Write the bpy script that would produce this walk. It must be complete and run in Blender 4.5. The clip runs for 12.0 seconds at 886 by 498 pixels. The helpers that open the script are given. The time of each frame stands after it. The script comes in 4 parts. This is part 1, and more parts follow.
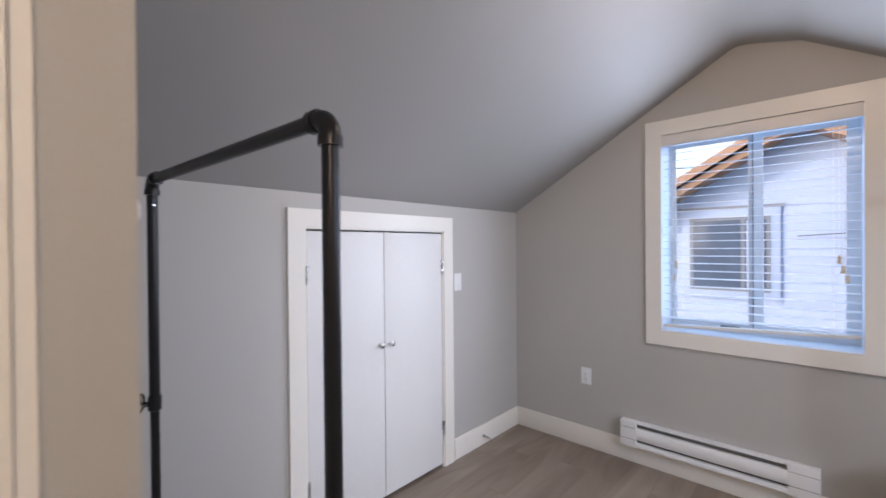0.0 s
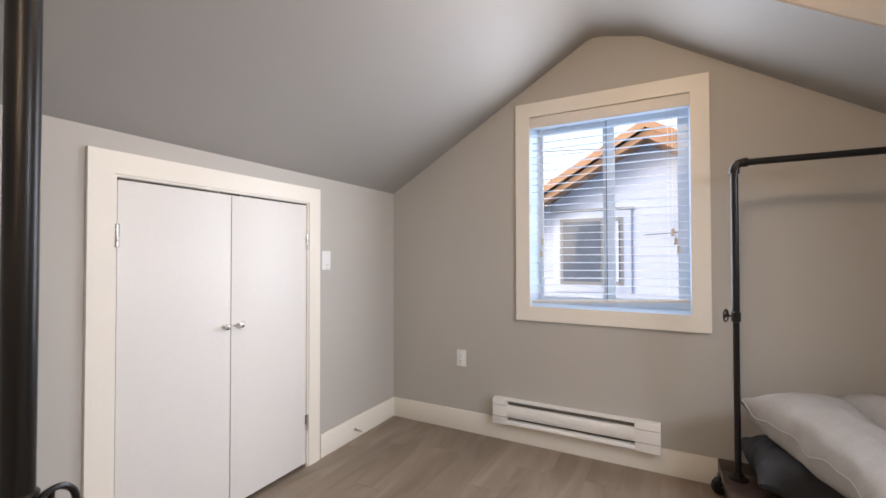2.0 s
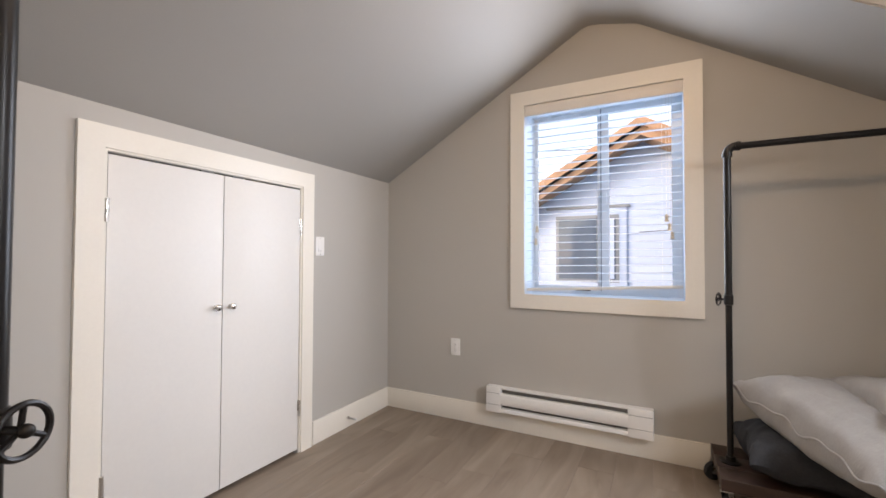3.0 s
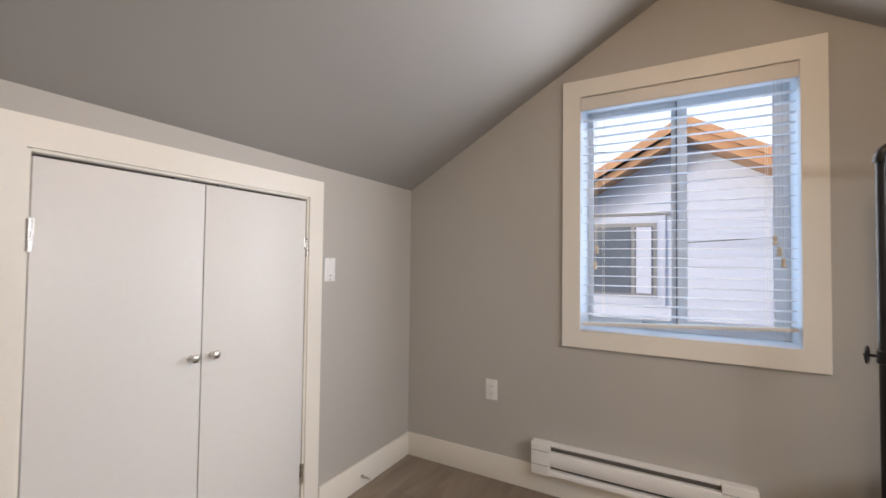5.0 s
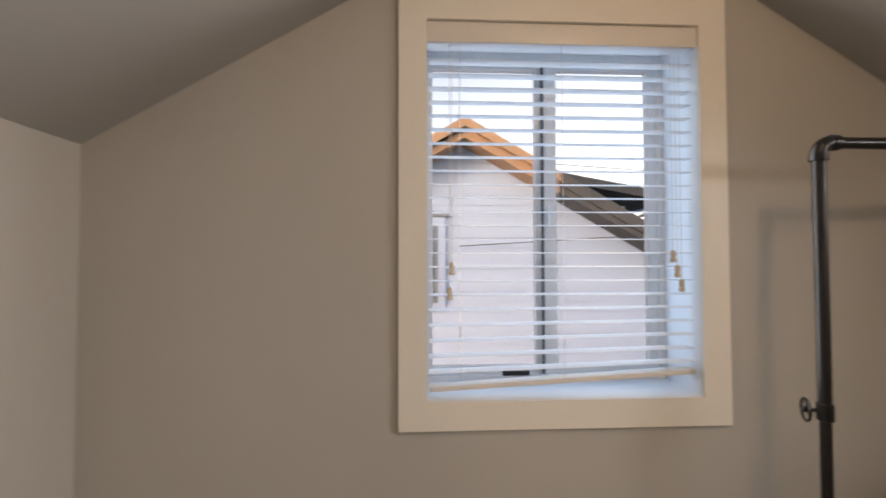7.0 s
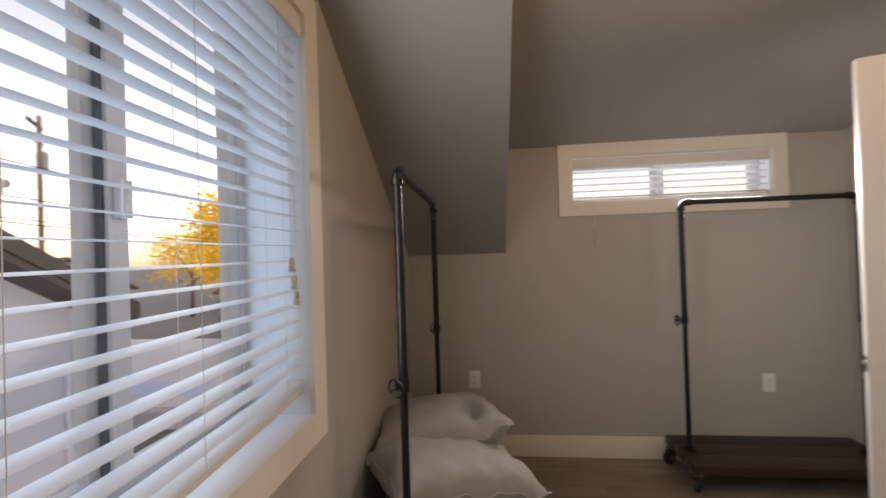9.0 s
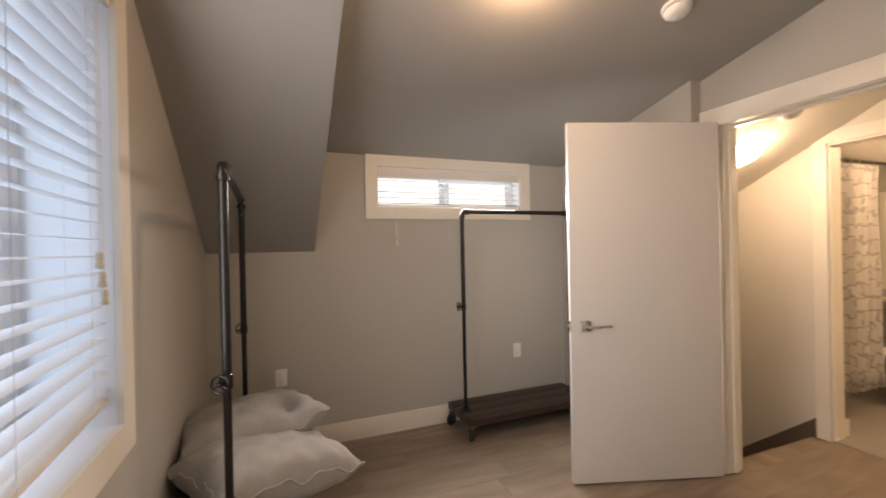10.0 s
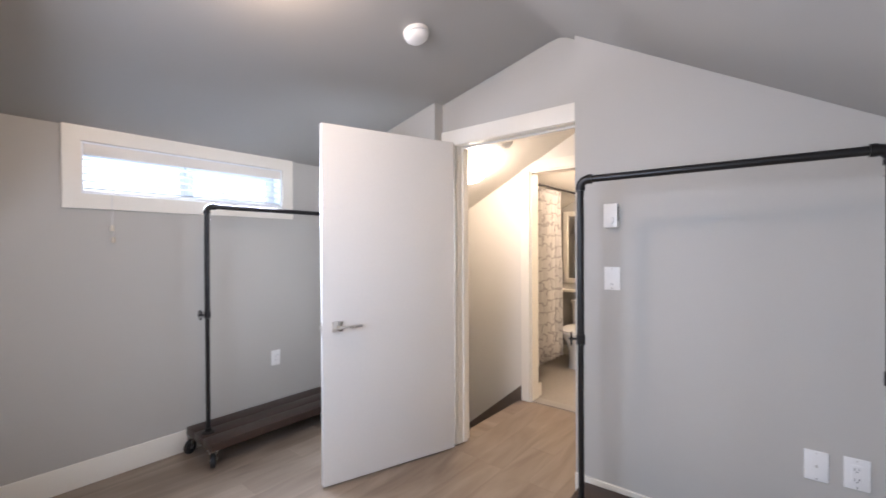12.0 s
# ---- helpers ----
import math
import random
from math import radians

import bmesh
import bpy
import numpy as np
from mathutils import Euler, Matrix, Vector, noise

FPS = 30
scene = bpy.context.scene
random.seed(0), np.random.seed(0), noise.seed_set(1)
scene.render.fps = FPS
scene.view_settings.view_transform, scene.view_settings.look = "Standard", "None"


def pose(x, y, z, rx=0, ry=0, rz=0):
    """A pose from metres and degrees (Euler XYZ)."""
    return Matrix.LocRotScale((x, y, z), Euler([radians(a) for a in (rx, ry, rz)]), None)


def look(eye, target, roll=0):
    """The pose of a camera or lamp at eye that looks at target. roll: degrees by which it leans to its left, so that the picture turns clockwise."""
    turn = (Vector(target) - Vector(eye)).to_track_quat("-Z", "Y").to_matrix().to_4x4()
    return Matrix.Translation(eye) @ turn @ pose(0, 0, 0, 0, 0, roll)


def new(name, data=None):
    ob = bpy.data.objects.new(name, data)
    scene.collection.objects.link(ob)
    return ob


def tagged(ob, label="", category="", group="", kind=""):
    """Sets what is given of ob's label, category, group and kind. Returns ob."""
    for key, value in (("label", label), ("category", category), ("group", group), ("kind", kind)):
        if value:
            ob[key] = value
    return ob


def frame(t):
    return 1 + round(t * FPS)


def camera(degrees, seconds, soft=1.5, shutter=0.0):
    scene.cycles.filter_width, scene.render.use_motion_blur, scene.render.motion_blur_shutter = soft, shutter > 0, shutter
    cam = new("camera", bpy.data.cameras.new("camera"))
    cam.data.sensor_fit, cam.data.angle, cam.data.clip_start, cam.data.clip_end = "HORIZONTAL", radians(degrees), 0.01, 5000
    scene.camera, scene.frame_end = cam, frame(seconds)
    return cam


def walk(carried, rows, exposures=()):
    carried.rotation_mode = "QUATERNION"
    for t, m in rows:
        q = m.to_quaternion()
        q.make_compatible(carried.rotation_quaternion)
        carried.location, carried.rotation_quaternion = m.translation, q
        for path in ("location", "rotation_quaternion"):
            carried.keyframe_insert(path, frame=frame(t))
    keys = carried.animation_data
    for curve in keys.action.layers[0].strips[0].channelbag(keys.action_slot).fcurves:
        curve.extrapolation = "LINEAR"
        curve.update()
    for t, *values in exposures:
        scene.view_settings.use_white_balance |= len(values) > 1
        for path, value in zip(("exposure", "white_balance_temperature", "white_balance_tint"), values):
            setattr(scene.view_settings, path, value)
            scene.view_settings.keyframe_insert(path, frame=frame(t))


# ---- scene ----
cam = camera(93.5, 12.0, soft=1.6, shutter=0.3)
PATH = [
    (0, (1.836, -2.856, 1.427), (0.480, -1.385, 1.414), -0.5),
    (0.5, (1.832, -2.762, 1.408), (0.662, -1.140, 1.413), -0.7),
    (1, (1.857, -2.733, 1.338), (0.797, -1.037, 1.365), -0.4),
    (1.5, (1.844, -2.673, 1.277), (0.858, -0.933, 1.301), -0.1),
    (2, (1.847, -2.645, 1.213), (0.903, -0.882, 1.246), -0.1),
    (2.5, (1.861, -2.642, 1.144), (0.929, -0.873, 1.182), 0.1),
    (2.7, (1.87, -2.637, 1.111), (0.939, -0.867, 1.156), 0.2),
    (4.5, (1.614, -2.483, 1.201), (0.663, -0.723, 1.24), 0.6),
    (5, (1.514, -2.261, 1.238), (0.534, -0.518, 1.294), 0.7),
    (5.5, (1.377, -2.026, 1.28), (0.448, -0.255, 1.326), 0.5),
    (6, (1.195, -1.76, 1.301), (0.393, 0.071, 1.364), 0.5),
    (6.5, (1.105, -1.513, 1.303), (0.637, 0.431, 1.362), 0.3),
    (7, (1.06, -1.333, 1.332), (1.154, 0.664, 1.385), -0.1),
    (8.8, (0.79, -0.623, 1.366), (2.736, -0.159, 1.386), -1.7),
    (9, (0.749, -0.557, 1.365), (2.736, -0.337, 1.384), -1.8),
    (9.5, (0.636, -0.46, 1.351), (2.608, -0.793, 1.357), -1.5),
    (10, (0.561, -0.417, 1.358), (2.418, -1.161, 1.352), -1.2),
    (10.5, (0.517, -0.424, 1.346), (2.239, -1.442, 1.338), -0.9),
    (11, (0.509, -0.433, 1.347), (2.107, -1.637, 1.339), -0.7),
    (11.5, (0.506, -0.457, 1.339), (1.969, -1.82, 1.333), -0.5),
    (12, (0.478, -0.586, 1.349), (1.749, -2.13, 1.34), -0.3),
]
EXPOSURES = [(0, 1.42, 6250, 22), (0.5, 1.55, 7000, 20), (1.0, 1.58, 7100, 20), (2.5, 1.62, 7250, 21), (4.5, 1.45, 7350, 21), (5.5, 1.15, 7800, 21), (6.5, 0.93, 8200, 23), (7.0, 1.2, 8300, 22), (9.0, 0.86, 8900, 26), (9.5, 1.0, 9200, 27), (10.5, 1.7, 8500, 24), (11.0, 1.88, 7100, 22), (12, 2.0, 6350, 21)]
walk(cam, [(t, look(e, g, r)) for t, e, g, r in PATH], EXPOSURES)

# ---------------------------------------------------------------- light
world = bpy.data.worlds.new("world")
scene.world = world
world.use_nodes = True
wn = world.node_tree
sky = wn.nodes.new("ShaderNodeTexSky")
sky.sky_type = "NISHITA"
sky.sun_disc = False
sky.sun_elevation = radians(15)
sky.sun_rotation = radians(228)
sky.dust_density = 1.0
sky.ozone_density = 1.5
wn.nodes["Background"].inputs["Strength"].default_value = 0.14
haze = wn.nodes.new("ShaderNodeHueSaturation")
haze.inputs["Saturation"].default_value, haze.inputs["Value"].default_value = 0.7, 1.2
wn.links.new(sky.outputs["Color"], haze.inputs["Color"])
wn.links.new(haze.outputs["Color"], wn.nodes["Background"].inputs["Color"])

sun = new("sun", bpy.data.lights.new("sun", "SUN"))
sun.data.energy = 0.5
sun.data.angle = radians(0.5)
sun.data.color = (1.0, 0.93, 0.84)
# low sun from behind the house, on the neighbour's gable
sun.matrix_world = look((0, 0, 20), (10, 9, 20 - 13.45 * math.tan(radians(15))))


def area_lamp(name, m, sx, sy, watts, colour):
    ob = new(name, bpy.data.lights.new(name, "AREA"))
    ob.data.shape, ob.data.size, ob.data.size_y = "RECTANGLE", sx, sy
    ob.data.energy, ob.data.color = watts, colour
    ob.matrix_world = m
    return ob


def point_lamp(name, place, watts, colour, radius=0.05):
    ob = new(name, bpy.data.lights.new(name, "POINT"))
    ob.data.energy, ob.data.color, ob.data.shadow_soft_size = watts, colour, radius
    ob.location = place
    return ob


# sky light in the two window openings
window_lamp = area_lamp("window_daylight", look((1.52, -0.022, 1.5), (1.52, -1.0, 1.5)), 0.88, 1.15, 7.2, (0.74, 0.87, 1.0))
window_lamp.data.spread = radians(170)
area_lamp("window_skylight", look((1.52, 0.19, 1.5), (1.52, -1.0, 1.5)), 0.86, 1.1, 1.7, (0.30, 0.60, 1.0))
dormer_lamp = area_lamp("dormer_daylight", look((3.553, -1.72, 1.80), (2.5, -1.72, 1.28)), 1.15, 0.20, 10.0, (0.74, 0.87, 1.0))
dormer_lamp.data.spread = radians(105)
area_lamp("dormer_skylight", look((3.675, -1.72, 1.83), (2.5, -1.72, 1.75)), 1.15, 0.24, 0.7, (0.55, 0.78, 1.0))
# bulbs in the glass bowls
point_lamp("bedroom_bulb", (1.885, -1.34, 2.358), 4.5, (1.0, 0.77, 0.54), 0.05)
point_lamp("hall_bulb", (2.385, -3.30, 1.885), 2.8, (1.0, 0.84, 0.64), 0.06)
# bathroom lamp behind the wall over its doorway
point_lamp("bathroom_bulb", (1.5, -4.7, 2.1), 12.0, (1.0, 0.82, 0.60), 0.06)


# ---------------------------------------------------------------- materials
def nodes_of(name):
    m = bpy.data.materials.new(name)
    m.use_nodes = True
    return m, m.node_tree, m.node_tree.nodes["Principled BSDF"]


def surface(name, colour, rough=0.5, metal=0.0, vary=0.06, scale=3.0, fine=120.0, bump=0.05, depth=0.002, per_piece=0.0, stretch=None, coat=0.0):
    """Paint, plastic, cloth or metal: broad and fine variation of tone, uneven gloss, fine relief."""
    m, nt, b = nodes_of(name)
    L, N = nt.links, nt.nodes
    tc = N.new("ShaderNodeTexCoord")
    src = tc.outputs["Object"]
    if stretch:
        mp = N.new("ShaderNodeMapping")
        mp.inputs["Scale"].default_value = stretch
        L.new(src, mp.inputs["Vector"])
        src = mp.outputs["Vector"]
    n1, n2 = N.new("ShaderNodeTexNoise"), N.new("ShaderNodeTexNoise")
    n1.inputs["Scale"].default_value, n1.inputs["Detail"].default_value = scale, 4
    n2.inputs["Scale"].default_value, n2.inputs["Detail"].default_value = fine, 3
    L.new(src, n1.inputs["Vector"]), L.new(src, n2.inputs["Vector"])
    add = N.new("ShaderNodeMath")
    add.operation = "ADD"
    L.new(n1.outputs["Fac"], add.inputs[0]), L.new(n2.outputs["Fac"], add.inputs[1])
    last = add.outputs[0]
    lo, hi = 0.6, 1.4
    if per_piece:
        oi = N.new("ShaderNodeObjectInfo")
        mul = N.new("ShaderNodeMath")
        mul.operation = "MULTIPLY_ADD"
        mul.inputs[1].default_value = per_piece
        L.new(oi.outputs["Random"], mul.inputs[0]), L.new(last, mul.inputs[2])
        last, hi = mul.outputs[0], hi + per_piece
    mr = N.new("ShaderNodeMapRange")
    mr.inputs["From Min"].default_value, mr.inputs["From Max"].default_value = lo, hi
    mr.inputs["To Min"].default_value, mr.inputs["To Max"].default_value = 1 - vary, 1 + vary
    L.new(last, mr.inputs["Value"])
    mix = N.new("ShaderNodeVectorMath")
    mix.operation = "SCALE"
    mix.inputs[0].default_value = colour[:3]
    L.new(mr.outputs[0], mix.inputs["Scale"])
    L.new(mix.outputs[0], b.inputs["Base Color"])
    rr = N.new("ShaderNodeMapRange")
    rr.inputs["To Min"].default_value, rr.inputs["To Max"].default_value = max(0.02, rough - 0.08), min(1, rough + 0.08)
    L.new(n1.outputs["Fac"], rr.inputs["Value"]), L.new(rr.outputs[0], b.inputs["Roughness"])
    b.inputs["Metallic"].default_value = metal
    b.inputs["Coat Weight"].default_value = coat
    bp = N.new("ShaderNodeBump")
    bp.inputs["Strength"].default_value, bp.inputs["Distance"].default_value = bump, depth
    L.new(n2.outputs["Fac"], bp.inputs["Height"]), L.new(bp.outputs["Normal"], b.inputs["Normal"])
    return m


def plank_material(name, dark, light):
    """Vinyl plank: long grain along the piece's x, tone by the piece."""
    m, nt, b = nodes_of(name)
    L, N = nt.links, nt.nodes
    tc, oi = N.new("ShaderNodeTexCoord"), N.new("ShaderNodeObjectInfo")
    off = N.new("ShaderNodeVectorMath")
    off.operation = "MULTIPLY_ADD"
    off.inputs[1].default_value = (37.0, 23.0, 11.0)
    L.new(oi.outputs["Random"], off.inputs[0]), L.new(tc.outputs["Object"], off.inputs[2])
    mp = N.new("ShaderNodeMapping")
    mp.inputs["Scale"].default_value = (0.8, 4.0, 1.0)
    L.new(off.outputs[0], mp.inputs["Vector"])
    g = N.new("ShaderNodeTexNoise")
    g.inputs["Scale"].default_value, g.inputs["Detail"].default_value, g.inputs["Distortion"].default_value = 1.6, 4, 1.2
    L.new(mp.outputs[0], g.inputs["Vector"])
    mp2 = N.new("ShaderNodeMapping")
    mp2.inputs["Scale"].default_value = (3.0, 60.0, 1.0)
    L.new(off.outputs[0], mp2.inputs["Vector"])
    f = N.new("ShaderNodeTexNoise")
    f.inputs["Scale"].default_value, f.inputs["Detail"].default_value = 1.0, 3
    L.new(mp2.outputs[0], f.inputs["Vector"])
    ramp = N.new("ShaderNodeValToRGB")
    ramp.color_ramp.elements[0].position, ramp.color_ramp.elements[1].position = 0.3, 0.72
    ramp.color_ramp.elements[0].color, ramp.color_ramp.elements[1].color = (*dark, 1), (*light, 1)
    a = N.new("ShaderNodeMath")
    a.operation = "MULTIPLY_ADD"
    a.inputs[1].default_value = 0.05
    L.new(f.outputs["Fac"], a.inputs[0])
    s = N.new("ShaderNodeMath")
    s.operation = "MULTIPLY_ADD"
    s.inputs[1].default_value, s.inputs[2].default_value = 0.04, -0.04
    L.new(oi.outputs["Random"], s.inputs[0])
    t = N.new("ShaderNodeMath")
    t.operation = "ADD"
    L.new(g.outputs["Fac"], t.inputs[0]), L.new(s.outputs[0], t.inputs[1])
    L.new(t.outputs[0], a.inputs[2])
    L.new(a.outputs[0], ramp.inputs["Fac"])
    L.new(ramp.outputs["Color"], b.inputs["Base Color"])
    b.inputs["Roughness"].default_value = 0.42
    bp = N.new("ShaderNodeBump")
    bp.inputs["Strength"].default_value, bp.inputs["Distance"].default_value = 0.12, 0.001
    L.new(f.outputs["Fac"], bp.inputs["Height"]), L.new(bp.outputs["Normal"], b.inputs["Normal"])
    return m


def glowing(name, colour, strength):
    m, nt, b = nodes_of(name)
    b.inputs["Base Color"].default_value = (0.9, 0.88, 0.84, 1)
    b.inputs["Emission Color"].default_value = (*colour, 1)
    b.inputs["Emission Strength"].default_value = strength
    b.inputs["Roughness"].default_value = 0.25
    return m


def clear_glass(name):
    m, nt, b = nodes_of(name)
    b.inputs["Transmission Weight"].default_value = 1.0
    b.inputs["Roughness"].default_value = 0.0
    b.inputs["IOR"].default_value = 1.03
    b.inputs["Base Color"].default_value = (0.97, 0.99, 1, 1)
    return m


WALL = surface("wall_paint", (0.46, 0.441, 0.405), 0.62, vary=0.025, scale=1.2, fine=260, bump=0.12, depth=0.0008)
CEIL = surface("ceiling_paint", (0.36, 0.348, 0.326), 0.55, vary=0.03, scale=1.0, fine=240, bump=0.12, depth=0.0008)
HALLWALL = surface("hall_paint", (0.70, 0.67, 0.61), 0.62, vary=0.025, scale=1.2, fine=260, bump=0.12, depth=0.0008)
TRIM = surface("trim_paint", (0.80, 0.76, 0.68), 0.38, vary=0.02, scale=4, fine=90, bump=0.05)
DOORW = surface("door_paint", (0.73, 0.715, 0.685), 0.42, vary=0.02, scale=2, fine=60, bump=0.05)
VINYL = surface("white_vinyl", (0.80, 0.82, 0.84), 0.3, vary=0.02, bump=0.02)
SLAT = surface("blind_slat_white", (0.80, 0.81, 0.82), 0.35, vary=0.03, scale=6, bump=0.02)
PLASTIC = surface("white_plastic", (0.80, 0.79, 0.77), 0.3, vary=0.015, bump=0.01)
PIPE = surface("black_iron_pipe", (0.012, 0.0105, 0.010), 0.34, metal=0.3, vary=0.15, scale=9, fine=200, bump=0.05, depth=0.0006)
STEEL = surface("brushed_nickel", (0.62, 0.60, 0.57), 0.28, metal=1.0, vary=0.05, scale=20, bump=0.02)
WOODD = surface("dark_stained_wood", (0.036, 0.018, 0.012), 0.40, vary=0.35, scale=2.0, fine=14, bump=0.15, depth=0.0015, per_piece=0.12, stretch=(1, 12, 6))
RUBBER = surface("black_rubber", (0.015, 0.015, 0.016), 0.6, vary=0.15, scale=20)
ENAMEL = surface("heater_enamel", (0.80, 0.79, 0.76), 0.35, vary=0.02, bump=0.02)
FIN = surface("dark_grille", (0.09, 0.085, 0.08), 0.5, metal=0.4, vary=0.2, scale=30)
PLANK = plank_material("vinyl_plank", (0.185, 0.138, 0.103), (0.302, 0.240, 0.184))
GLASS = clear_glass("window_glass")


# ---------------------------------------------------------------- building blocks
def box(bm, x0, x1, y0, y1, z0, z1, bevel=0.0):
    vs = [bm.verts.new((x, y, z)) for x in (x0, x1) for y in (y0, y1) for z in (z0, z1)]
    fs = [bm.faces.new([vs[i] for i in q]) for q in ((0, 1, 3, 2), (4, 6, 7, 5), (0, 4, 5, 1), (2, 3, 7, 6), (0, 2, 6, 4), (1, 5, 7, 3))]
    if bevel:
        es = list({e for f in fs for e in f.edges})
        bmesh.ops.bevel(bm, geom=es, offset=bevel, segments=2, profile=0.6, affect="EDGES")
    return bm


def boxed(x0, x1, y0, y1, z0, z1, bevel=0.0):
    return box(bmesh.new(), x0, x1, y0, y1, z0, z1, bevel)


def prism(bm, pts, axis, a, b):
    """The polygon pts, drawn on the two axes other than axis, drawn out from a to b."""
    def at(p, q):
        return {"x": (q, p[0], p[1]), "y": (p[0], q, p[1]), "z": (p[0], p[1], q)}[axis]
    lo, hi = [bm.verts.new(at(p, a)) for p in pts], [bm.verts.new(at(p, b)) for p in pts]
    n = len(pts)
    bm.faces.new(lo), bm.faces.new(hi[::-1])
    for i in range(n):
        bm.faces.new((lo[i], hi[i], hi[(i + 1) % n], lo[(i + 1) % n]))
    return bm


def tube(bm, a, b, r, seg=14, r2=None, caps=True):
    """A round bar from a to b."""
    a, b = Vector(a), Vector(b)
    d = b - a
    m = Matrix.Translation((a + b) / 2) @ d.to_track_quat("Z", "Y").to_matrix().to_4x4()
    bmesh.ops.create_cone(bm, cap_ends=caps, segments=seg, radius1=r, radius2=r if r2 is None else r2, depth=d.length, matrix=m)
    return bm


def tubed(a, b, r, seg=14, r2=None):
    return tube(bmesh.new(), a, b, r, seg, r2)


def ball(bm, c, r, sx=1, sy=1, sz=1, u=16, v=10):
    bmesh.ops.create_uvsphere(bm, u_segments=u, v_segments=v, radius=r, matrix=Matrix.Translation(c) @ Matrix.Diagonal((sx, sy, sz, 1)))
    return bm


def lathe(bm, profile, seg=24):
    """Turns (r, z) pairs about the z axis."""
    rings = [[bm.verts.new((r * math.cos(2 * math.pi * i / seg), r * math.sin(2 * math.pi * i / seg), z)) for i in range(seg)] for r, z in profile]
    for p, q in zip(rings, rings[1:]):
        for i in range(seg):
            j = (i + 1) % seg
            bm.faces.new((p[i], p[j], q[j], q[i]))
    bm.faces.new(rings[0][::-1]), bm.faces.new(rings[-1])
    return bm


def mesh_of(name, bm, material, smooth=True):
    bmesh.ops.recalc_face_normals(bm, faces=bm.faces)
    me = bpy.data.meshes.new(name)
    bm.to_mesh(me)
    bm.free()
    me.materials.append(material)
    if smooth:
        me.polygons.foreach_set("use_smooth", [True] * len(me.polygons))
        me.set_sharp_from_angle(angle=radians(38))
    return me


def part(name, bm, material, parent=None, label="", m=None):
    ob = new(name, mesh_of(name, bm, material))
    if parent:
        ob.parent = parent
    if m is not None:
        ob.matrix_basis = m
    return tagged(ob, label)


def thing(name, label, category, m=None, group="", kind=""):
    ob = new(name)
    ob.empty_display_size = 0.1
    if m is not None:
        ob.matrix_basis = m
    return tagged(ob, label, category, group, kind)


def solid(name, bm, material, label, category="", kind="", group=""):
    return tagged(part(name, bm, material), label, category, group, kind)


# ---------------------------------------------------------------- the room's shape
XR = 3.575          # dormer wall
YF = -2.76          # wall beside the door
YD = -2.845         # wall that the door hangs in
YH = -2.965         # hall side of that wall
YB = -3.86          # bathroom wall, hall side
KNEE = 1.691
PITCH = 0.583
YC = -0.662         # cheek of the dormer


def slope_left(x):
    return KNEE + PITCH * x


def slope_right(x):
    return 3.55 - 0.615 * x


def slope_dormer(x):
    return 2.045 + 0.237 * (XR - x)


# gable wall with the window opening
W0, W1, WZ0, WZ1 = 1.06, 1.98, 0.875, 2.119
bm = bmesh.new()
prism(bm, [(-0.25, -0.3), (W0, -0.3), (W0, slope_left(W0) + 0.3), (-0.25, slope_left(-0.25) + 0.3)], "y", 0, 0.25)
prism(bm, [(W1, -0.3), (XR + 0.25, -0.3), (XR + 0.25, slope_right(XR) + 0.3), (W1, slope_right(W1) + 0.3)], "y", 0, 0.25)
prism(bm, [(W0, -0.3), (W1, -0.3), (W1, WZ0), (W0, WZ0)], "y", 0, 0.25)
prism(bm, [(W0, WZ1), (W1, WZ1), (W1, slope_right(W1) + 0.3), (1.52, 2.87), (W0, slope_left(W0) + 0.3)], "y", 0, 0.25)
solid("wall_north", bm, WALL, "grey painted gable wall with a window opening", "wall", "structure")

# knee wall with the closet opening
C0, C1, CZ = -1.835, -0.885, 1.515
bm = bmesh.new()
box(bm, -0.12, 0, C1, 0, -0.3, KNEE + 0.05)
box(bm, -0.12, 0, YF - 0.1, C0, -0.3, KNEE + 0.05)
box(bm, -0.12, 0, C0, C1, CZ, KNEE + 0.05)
solid("wall_west", bm, WALL, "low grey painted knee wall under the roof slope", "wall", "structure")
solid("closet_lining", boxed(-0.16, -0.125, C0 - 0.1, C1 + 0.1, -0.1, CZ + 0.1), WALL, "grey back of the closet behind its doors", "wall", "structure")

# dormer wall with its low window
D0, D1, DZ0, DZ1 = -2.335, -1.11, 1.665, 1.965
bm = bmesh.new()
box(bm, XR, XR + 0.18, D1, 0, -0.3, 2.3)
box(bm, XR, XR + 0.18, YF - 0.3, D0, -0.3, 2.3)
box(bm, XR, XR + 0.18, D0, D1, -0.3, DZ0)
box(bm, XR, XR + 0.18, D0, D1, DZ1, 2.3)
solid("wall_east", bm, WALL, "grey painted dormer wall with a long low window", "wall", "structure")

# wall beside the door, recess of the door, wall behind the open door
JL, JR = 2.335, 1.350
bm = bmesh.new()
prism(bm, [(0, -0.3), (JR, -0.3), (JR, slope_left(JR) + 0.12), (0, KNEE + 0.12)], "y", YH, YF)
solid("wall_south_1", bm, WALL, "grey painted wall beside the doorway", "wall", "structure")
bm = bmesh.new()
prism(bm, [(JL, -0.3), (XR, -0.3), (XR, slope_dormer(XR) + 0.12), (JL, slope_dormer(JL) + 0.12)], "y", YH, YF)
solid("wall_south_2", bm, WALL, "grey painted wall behind the open door", "wall", "structure")
DX0, DX1, DZT = 1.350, 2.225, 2.055
bm = bmesh.new()
box(bm, DX1, JL, YH, YD, -0.3, 2.62)
box(bm, DX0, DX1, YH, YD, DZT, 2.62)
